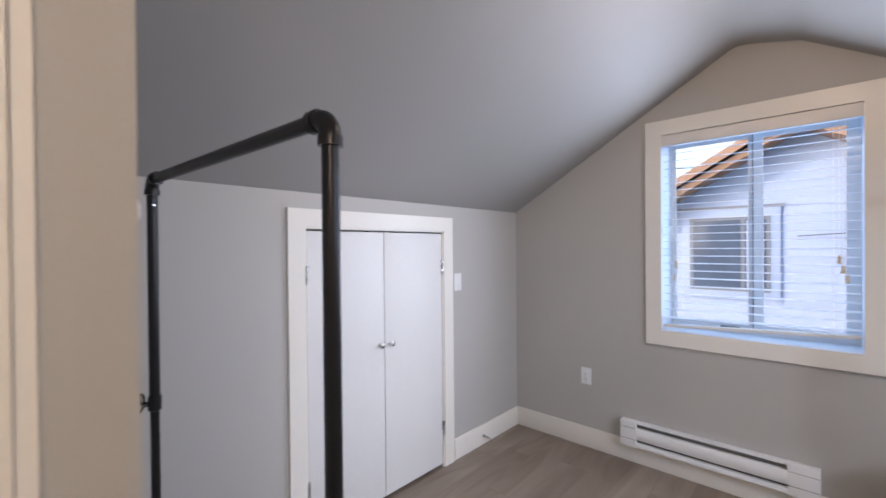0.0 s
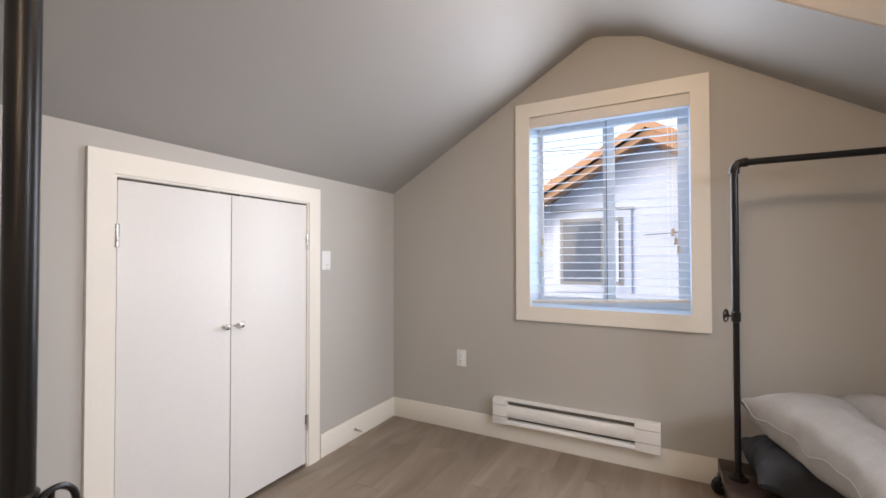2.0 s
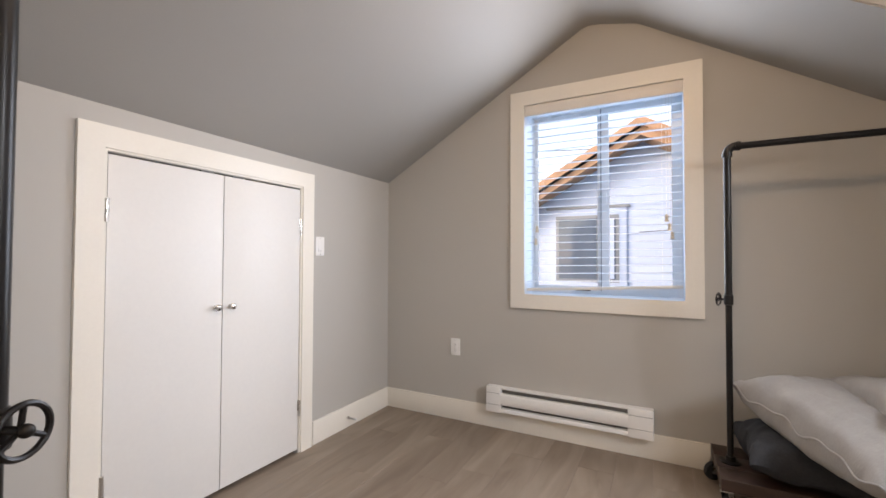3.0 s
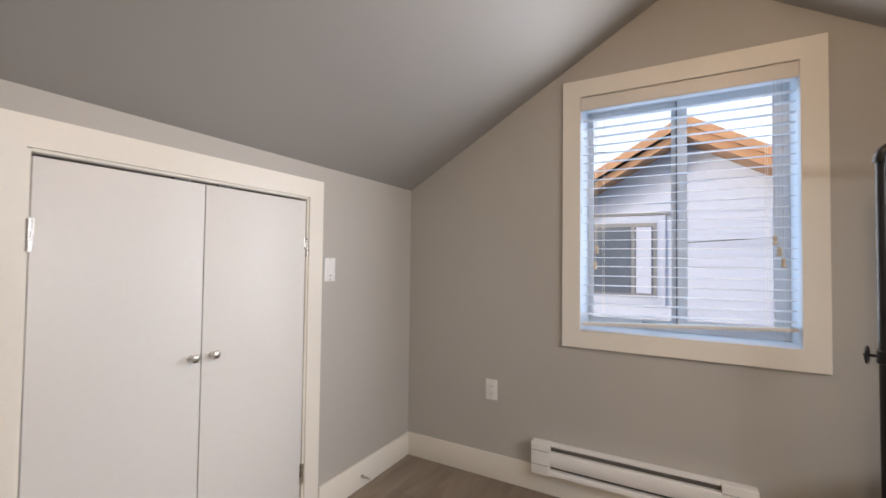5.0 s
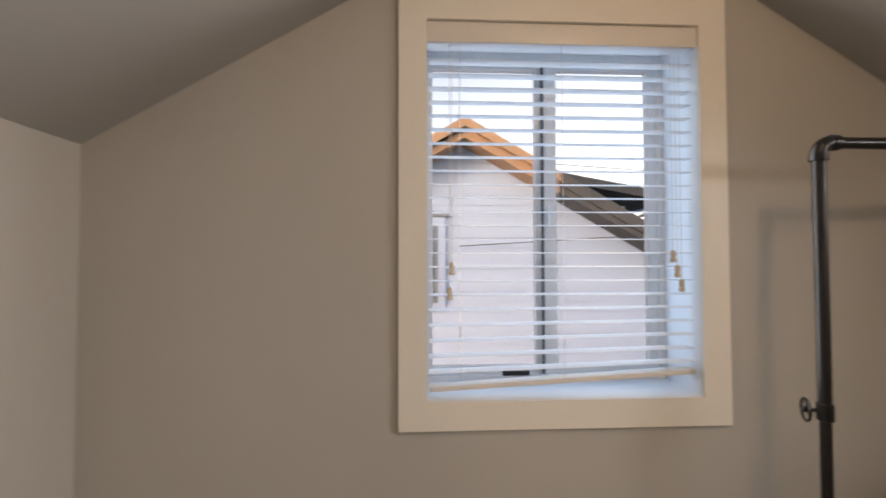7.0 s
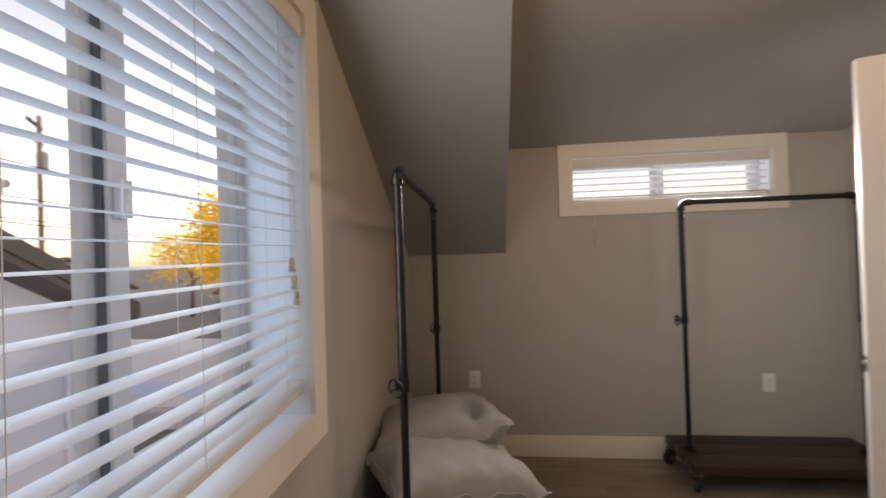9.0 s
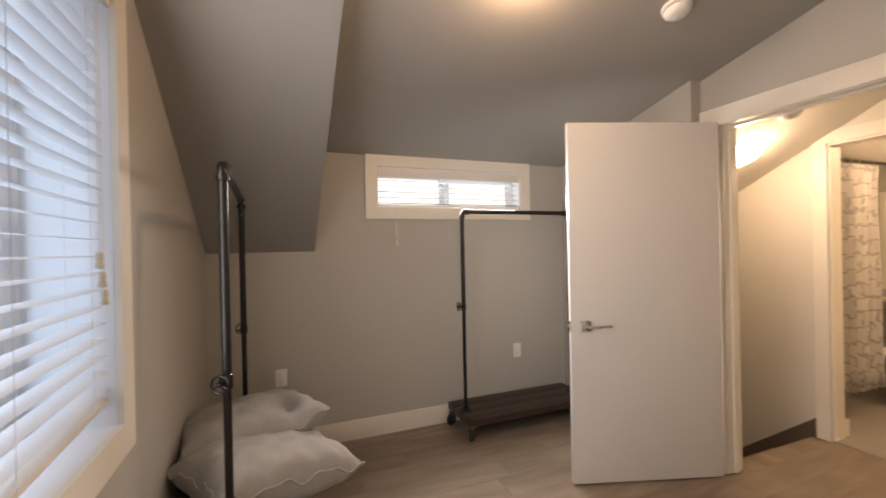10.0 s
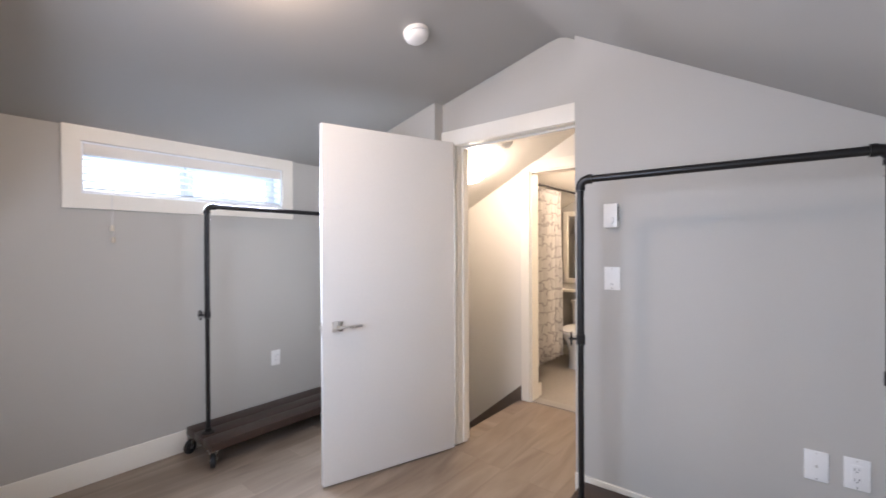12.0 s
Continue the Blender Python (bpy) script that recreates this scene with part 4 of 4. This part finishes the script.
# ---------------------------------------------------------------- outside
GROUND = surface("paving", (0.20, 0.20, 0.20), 0.9, vary=0.2, scale=0.2, fine=6, bump=0.1)
# white siding; the blue of skylit shade is mixed into its base colour
SIDING = surface("shade_blue_siding", (0.43, 0.52, 0.69), 0.5, vary=0.03, scale=1.0, fine=30, bump=0.05)
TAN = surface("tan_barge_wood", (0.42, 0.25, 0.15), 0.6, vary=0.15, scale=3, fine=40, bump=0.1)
# the same tan wood out of the sun, its shade put into the colour
TAN_SHADED = surface("shaded_barge_wood", (0.085, 0.082, 0.085), 0.8, vary=0.2, scale=3, fine=40, bump=0.1)
SHINGLE = surface("dark_shingle", (0.055, 0.058, 0.066), 0.85, vary=0.25, scale=4, fine=25, bump=0.4, depth=0.01, per_piece=0.5)
BROWNROOF = surface("brown_shingle", (0.14, 0.10, 0.075), 0.85, vary=0.25, scale=3, fine=18, bump=0.4, depth=0.01)
PALEROOF = surface("pale_metal_roof", (0.55, 0.57, 0.60), 0.5, vary=0.1, scale=1.5)
DARKPANE = surface("dark_window_pane", (0.10, 0.13, 0.18), 0.08, vary=0.2, scale=2, bump=0.0)
GREYTRIM = surface("grey_trim", (0.22, 0.24, 0.27), 0.5, vary=0.05)
solid("ground", boxed(-300, 300, -300, 300, -3.3, -3.1), GROUND, "grey paved ground around the houses", "ground", "structure")

NX, NY = 1.60, 4.50                 # gable centre and wall of the neighbour's house
NS = 0.575
OV = 0.50                           # overhang of its gable roof
house = thing("neighbour_house", "white clapboard house with a tan-edged gable roof", "house", kind="structure")


def gable_top(x):
    return 3.04 - NS * abs(x - NX)


LH, RH = 2.30, 3.75                # the gable runs down further on one side
HX0, HX1 = NX - LH, NX + RH
bm = bmesh.new()
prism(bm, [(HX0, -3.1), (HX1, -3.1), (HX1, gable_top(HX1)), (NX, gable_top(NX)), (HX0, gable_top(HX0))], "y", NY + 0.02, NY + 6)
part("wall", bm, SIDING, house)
# lapped boards
z = -1.2
while z < 2.94:
    z1 = z + 0.15
    half = (3.04 - (z + 0.02)) / NS
    half1 = max(0.03, (3.04 - z1) / NS)
    bm = bmesh.new()
    pts = [(NX - min(LH, half), z), (NX + min(RH, half), z), (NX + min(RH, half1), z1), (NX - min(LH, half1), z1)]
    lo = [bm.verts.new((x, NY - (0.016 if k < 2 else 0.002), zz)) for k, (x, zz) in enumerate(pts)]
    hi = [bm.verts.new((x, NY + 0.02, zz)) for x, zz in pts]
    bm.faces.new(lo), bm.faces.new(hi[::-1])
    for k in range(4):
        bm.faces.new((lo[k], hi[k], hi[(k + 1) % 4], lo[(k + 1) % 4]))
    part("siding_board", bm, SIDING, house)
    z = z1
for s in (-1, 1):
    x = HX1 if s > 0 else HX0
    part("corner_board", boxed(min(x, x - s * 0.1), max(x, x - s * 0.1), NY - 0.03, NY - 0.017, -3.1, gable_top(x)), SIDING, house)
part("downpipe", tubed((NX + 3.58, NY - 0.06, -3.1), (NX + 3.58, NY - 0.06, 0.1), 0.035, 12), SIDING, house)
# roof slabs with their overhang, barge boards and shingle courses
for s in (-1, 1):
    n = Vector((s * NS, 0, 1)).normalized()
    x0, z0 = NX, 3.14
    run = 4.10 if s > 0 else 2.75
    courses = 26 if s > 0 else 18
    x1, z1 = NX + s * run, 3.14 - NS * run
    roof = part("roof", prism(bmesh.new(), [(x0, z0), (x1, z1), (x1, z1 - 0.06), (x0, z0 - 0.06)] if s > 0 else [(x1, z1), (x0, z0), (x0, z0 - 0.06), (x1, z1 - 0.06)], "y", NY - OV, NY + 6), SHINGLE, house, "dark shingle roof")
    # (name, run from, run to, top, bottom, y from, y to, material, label)
    split = 1.25
    pieces = [("barge_board", 0, split if s > 0 else run, 0.05, -0.075, -OV - 0.03, -OV - 0.001, TAN, "sunlit tan barge board"),
              ("inner_barge", 0, split if s > 0 else run, -0.06 if s > 0 else -0.10, -0.205, -OV + 0.05, -OV + 0.075, TAN, ""),
              ("soffit", 0, split if s > 0 else run, -0.185, -0.205, -OV + 0.08, -0.02, TAN, "tan boarded soffit")]
    # lower right rake: shade painted in as a darker colour from the split on
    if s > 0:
        pieces += [("barge_board", split, run, 0.06, -0.12, -OV - 0.03, -OV - 0.001, TAN_SHADED, "tan barge board coloured dark as in shade"),
                   ("soffit", split, run, -0.125, -0.205, -OV, -0.02, TAN_SHADED, "tan soffit coloured dark as in shade")]
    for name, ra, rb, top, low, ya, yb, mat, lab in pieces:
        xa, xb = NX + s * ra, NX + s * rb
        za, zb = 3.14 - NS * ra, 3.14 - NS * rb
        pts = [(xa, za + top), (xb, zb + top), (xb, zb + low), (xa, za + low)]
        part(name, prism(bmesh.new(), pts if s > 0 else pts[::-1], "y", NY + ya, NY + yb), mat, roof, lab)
    for k in range(courses):
        t0, t1 = k / courses, (k + 1) / courses
        xa, xb = NX + s * run * t0, NX + s * run * t1
        za, zb = 3.14 - NS * run * t0, 3.14 - NS * run * t1
        pts = [(xa, za + 0.004), (xb, zb + 0.016), (xb, zb + 0.002), (xa, za + 0.001)]
        part("shingle_course", prism(bmesh.new(), pts if s > 0 else pts[::-1], "y", NY - OV, NY + 6), SHINGLE, roof)
# its window
wn_ = part("window", boxed(0.17, 1.37, NY - 0.045, NY - 0.017, 0.62, 1.93, 0.004), SIDING, house, "white-trimmed window")
part("head_trim", boxed(0.12, 1.42, NY - 0.065, NY - 0.017, 1.935, 1.975), GREYTRIM, wn_)
part("frame", boxed(0.28, 1.26, NY - 0.055, NY - 0.046, 0.74, 1.82), GREYTRIM, wn_)
for a, b in ((0.33, 0.92), (0.97, 1.21)):
    part("pane", boxed(a, b, NY - 0.064, NY - 0.056, 0.79, 1.77), DARKPANE, wn_)
part("curtain", boxed(0.99, 1.19, NY - 0.068, NY - 0.065, 0.8, 1.76), SIDING, wn_, "pale blind behind the pane")
part("vent_pipe", tubed((1.98, NY + 1.1, 2.6), (1.98, NY + 1.1, 3.2), 0.03, 10), GREYTRIM, house)

# larger roof behind it
big = thing("neighbour_roof", "low dark shingle roof with a pale fascia beyond the gable", "house", kind="structure")
bm = bmesh.new()
prism(bm, [(1.9, 3.0), (5.15, 2.43), (5.15, 2.28), (1.9, 2.85)], "y", 5.3, 12)
part("roof", bm, SHINGLE, big)
part("fascia", boxed(5.15, 5.19, 5.28, 12, 2.24, 2.44), SIDING, big)
part("gutter", tubed((5.22, 5.28, 2.38), (5.22, 12, 2.38), 0.05, 12), GREYTRIM, big)
part("wall", boxed(3.95, 4.7, 6.0, 12, -3.1, 2.30), SIDING, big)
elb = tube(tube(bmesh.new(), (5.2, 5.35, 2.33), (4.8, 5.9, 2.05), 0.03, 10), (4.8, 5.9, 2.05), (4.8, 5.9, -3.1), 0.03, 10)
part("downpipe", elb, GREYTRIM, big)


def far_house(x, y, w, d, wall_top, ridge, roof, label):
    h = thing("far_house", label, "house", pose(x, y, 0), kind="structure")
    part("wall", prism(bmesh.new(), [(-w / 2, -3.1), (w / 2, -3.1), (w / 2, wall_top), (0, ridge - 0.1), (-w / 2, wall_top)], "y", 0, d), SIDING, h)
    for s in (-1, 1):
        p = [(0, ridge), (s * (w / 2 + 0.4), wall_top - 0.15), (s * (w / 2 + 0.4), wall_top - 0.3), (0, ridge - 0.14)]
        part("roof", prism(bmesh.new(), p if s > 0 else p[::-1], "y", -0.4, d + 0.4), roof, h)
    for k in (-0.25, 0.25):
        part("window", boxed(k * w - 0.5, k * w + 0.5, -0.04, 0.0, -1.6, -0.5), DARKPANE, h)


far_house(14.0, 7.2, 6.0, 6.0, -2.2, -1.3, PALEROOF, "low white house with a pale metal roof")
far_house(22.5, 24.2, 9.0, 8.0, -0.2, 1.8, BROWNROOF, "distant pale house with a brown roof")
far_house(38.0, 14.0, 9.0, 8.0, -1.2, 0.6, BROWNROOF, "distant pale house with a weathered brown roof")

LEAF = surface("yellow_autumn_leaf", (0.72, 0.47, 0.035), 0.7, vary=0.35, scale=2.5, fine=9, bump=0.0)
GREENLEAF = surface("olive_hedge_leaf", (0.10, 0.12, 0.03), 0.8, vary=0.35, scale=2.5, fine=9, bump=0.0)
BARK = surface("bark", (0.09, 0.065, 0.05), 0.9, vary=0.3, scale=6, bump=0.4, depth=0.01)


def tree(label, place, height, spread, leaf, count, seed, base=0.3):
    rnd = random.Random(seed)
    t = thing("tree", label, "tree", Matrix.Translation(place))
    tr = tube(bmesh.new(), (0, 0, 0), (0.05, 0, height * 0.55), 0.16, 12, 0.08)
    tips = []
    for k in range(11):
        a, z = k * 2.4, height * (base + 0.05 * k)
        tip = Vector((math.cos(a) * spread * rnd.uniform(0.5, 0.8), math.sin(a) * spread * rnd.uniform(0.5, 0.8), z + height * rnd.uniform(0.12, 0.3)))
        tube(tr, (0.02, 0, z), tip, 0.05, 8, 0.015)
        tips.append(tip)
    tips.append(Vector((0, 0, height * 0.85)))
    part("trunk", tr, BARK, t)
    verts, faces = [], []
    for k in range(count):
        c = tips[k % len(tips)] + Vector((rnd.gauss(0, spread * 0.24), rnd.gauss(0, spread * 0.24), rnd.gauss(0, height * 0.085)))
        q = Euler((rnd.uniform(0, 6.3), rnd.uniform(0, 6.3), rnd.uniform(0, 6.3))).to_matrix()
        s = rnd.uniform(0.06, 0.13)
        b = len(verts)
        verts += [c + q @ Vector(v) * s for v in ((-1, 0, 0), (0, -0.6, 0.15), (1, 0, 0), (0, 0.6, 0.15))]
        faces.append((b, b + 1, b + 2, b + 3))
    me = bpy.data.meshes.new("crown")
    me.from_pydata(verts, [], faces)
    me.materials.append(leaf)
    cr = new("crown", me)
    cr.parent = t
    tagged(cr, kind="stuff")


tree("bright yellow autumn tree beyond the houses", (21.0, 12.1, -3.1), 6.6, 2.3, LEAF, 9000, 4, 0.42)
tree("smaller yellow autumn tree further off", (31.5, 23.0, -3.1), 6.5, 2.6, LEAF, 4000, 9)
tree("dark olive shrub below the yellow tree", (21.5, 11.6, -3.1), 2.6, 1.6, GREENLEAF, 3000, 12, 0.1)
WIRE = surface("black_cable", (0.02, 0.02, 0.02), 0.7, vary=0.1)
for i, (z0, z1, y) in enumerate(((4.2, 3.6, 9.0), (3.5, 2.9, 9.6), (3.1, 2.3, 10.2), (2.9, 2.0, 9.3))):
    bm = bmesh.new()
    for k in range(16):
        def at(u):
            return (-2 + 42 * u, y + 5 * u, z0 + (z1 - z0) * u - 0.9 * 4 * u * (1 - u) * 0.35)
        tube(bm, at(k / 16), at((k + 1) / 16), 0.012, 6)
    solid("overhead_cable", bm, WIRE, "black overhead cable strung past the houses", "cable")
POLEWOOD = surface("grey_pole_wood", (0.13, 0.11, 0.095), 0.9, vary=0.2, scale=4, fine=40, bump=0.3, depth=0.01, stretch=(6, 6, 0.5))
pole = thing("utility_pole", "weathered grey wooden utility pole carrying cables", "utility pole", pose(17.85, 20.0, -3.1, 0, 0, 35))
part("shaft", tubed((0, 0, 0), (0, 0, 11.4), 0.15, 14, 0.10), POLEWOOD, pole)
for z in (10.2, 10.95):
    arm = part("crossarm", boxed(-0.95, 0.95, 0.09, 0.19, z, z + 0.12, 0.01), POLEWOOD, pole)
    for x in (-0.85, -0.4, 0.4, 0.85):
        part("insulator", lathe(bmesh.new(), [(0.02, 0.0), (0.05, 0.03), (0.03, 0.06), (0.045, 0.09), (0.02, 0.13)], 10), GREYTRIM, arm, m=Matrix.Translation((x, 0.14, z + 0.12)))
part("transformer", lathe(bmesh.new(), [(0.2, 0.0), (0.23, 0.03), (0.23, 0.72), (0.18, 0.80), (0.06, 0.84)], 20), GREYTRIM, pole, "grey transformer can", m=pose(0.36, 0, 9.0))
bm = tube(bmesh.new(), (1.55, NY - 0.2, 1.52), (3.9, NY - 0.1, 1.66), 0.006, 6)
solid("service_cable", bm, WIRE, "thin cable running along the white clapboard wall", "cable")

# ---------------------------------------------------------------- floor planks
floor_ob = bpy.data.objects["floor"]
PW, PL = 0.181, 1.22
rnd = random.Random(7)


def plank(x0, x1, y0, y1):
    bm = bmesh.new()
    l, w = (y1 - y0) - 0.0004, (x1 - x0) - 0.0004
    box(bm, -l / 2, l / 2, -w / 2, w / 2, -0.006, 0.0)
    es = [e for e in bm.edges if all(v.co.z > -0.001 for v in e.verts)]
    bmesh.ops.bevel(bm, geom=es, offset=0.0007, segments=1, affect="EDGES")
    me = mesh_of("plank", bm, PLANK, smooth=False)
    ob = new("plank", me)
    ob.parent = floor_ob
    ob.matrix_basis = pose((x0 + x1) / 2, (y0 + y1) / 2, 0, 0, 0, 90)


x, row = 0.0, 0
while x < XR - 0.01:
    xa, xb = x, min(x + PW, XR)
    y_end = YB if (xa >= JR + 0.1 and xb <= 2.31) or (0.98 <= xa and xb <= 2.31) else YF
    y = 0.0
    cut = -rnd.uniform(0.25, PL)
    while y > y_end + 0.01:
        ya = max(cut, y_end)
        plank(xa, xb, ya, y)
        y, cut = ya, ya - PL
    x, row = xb, row + 1
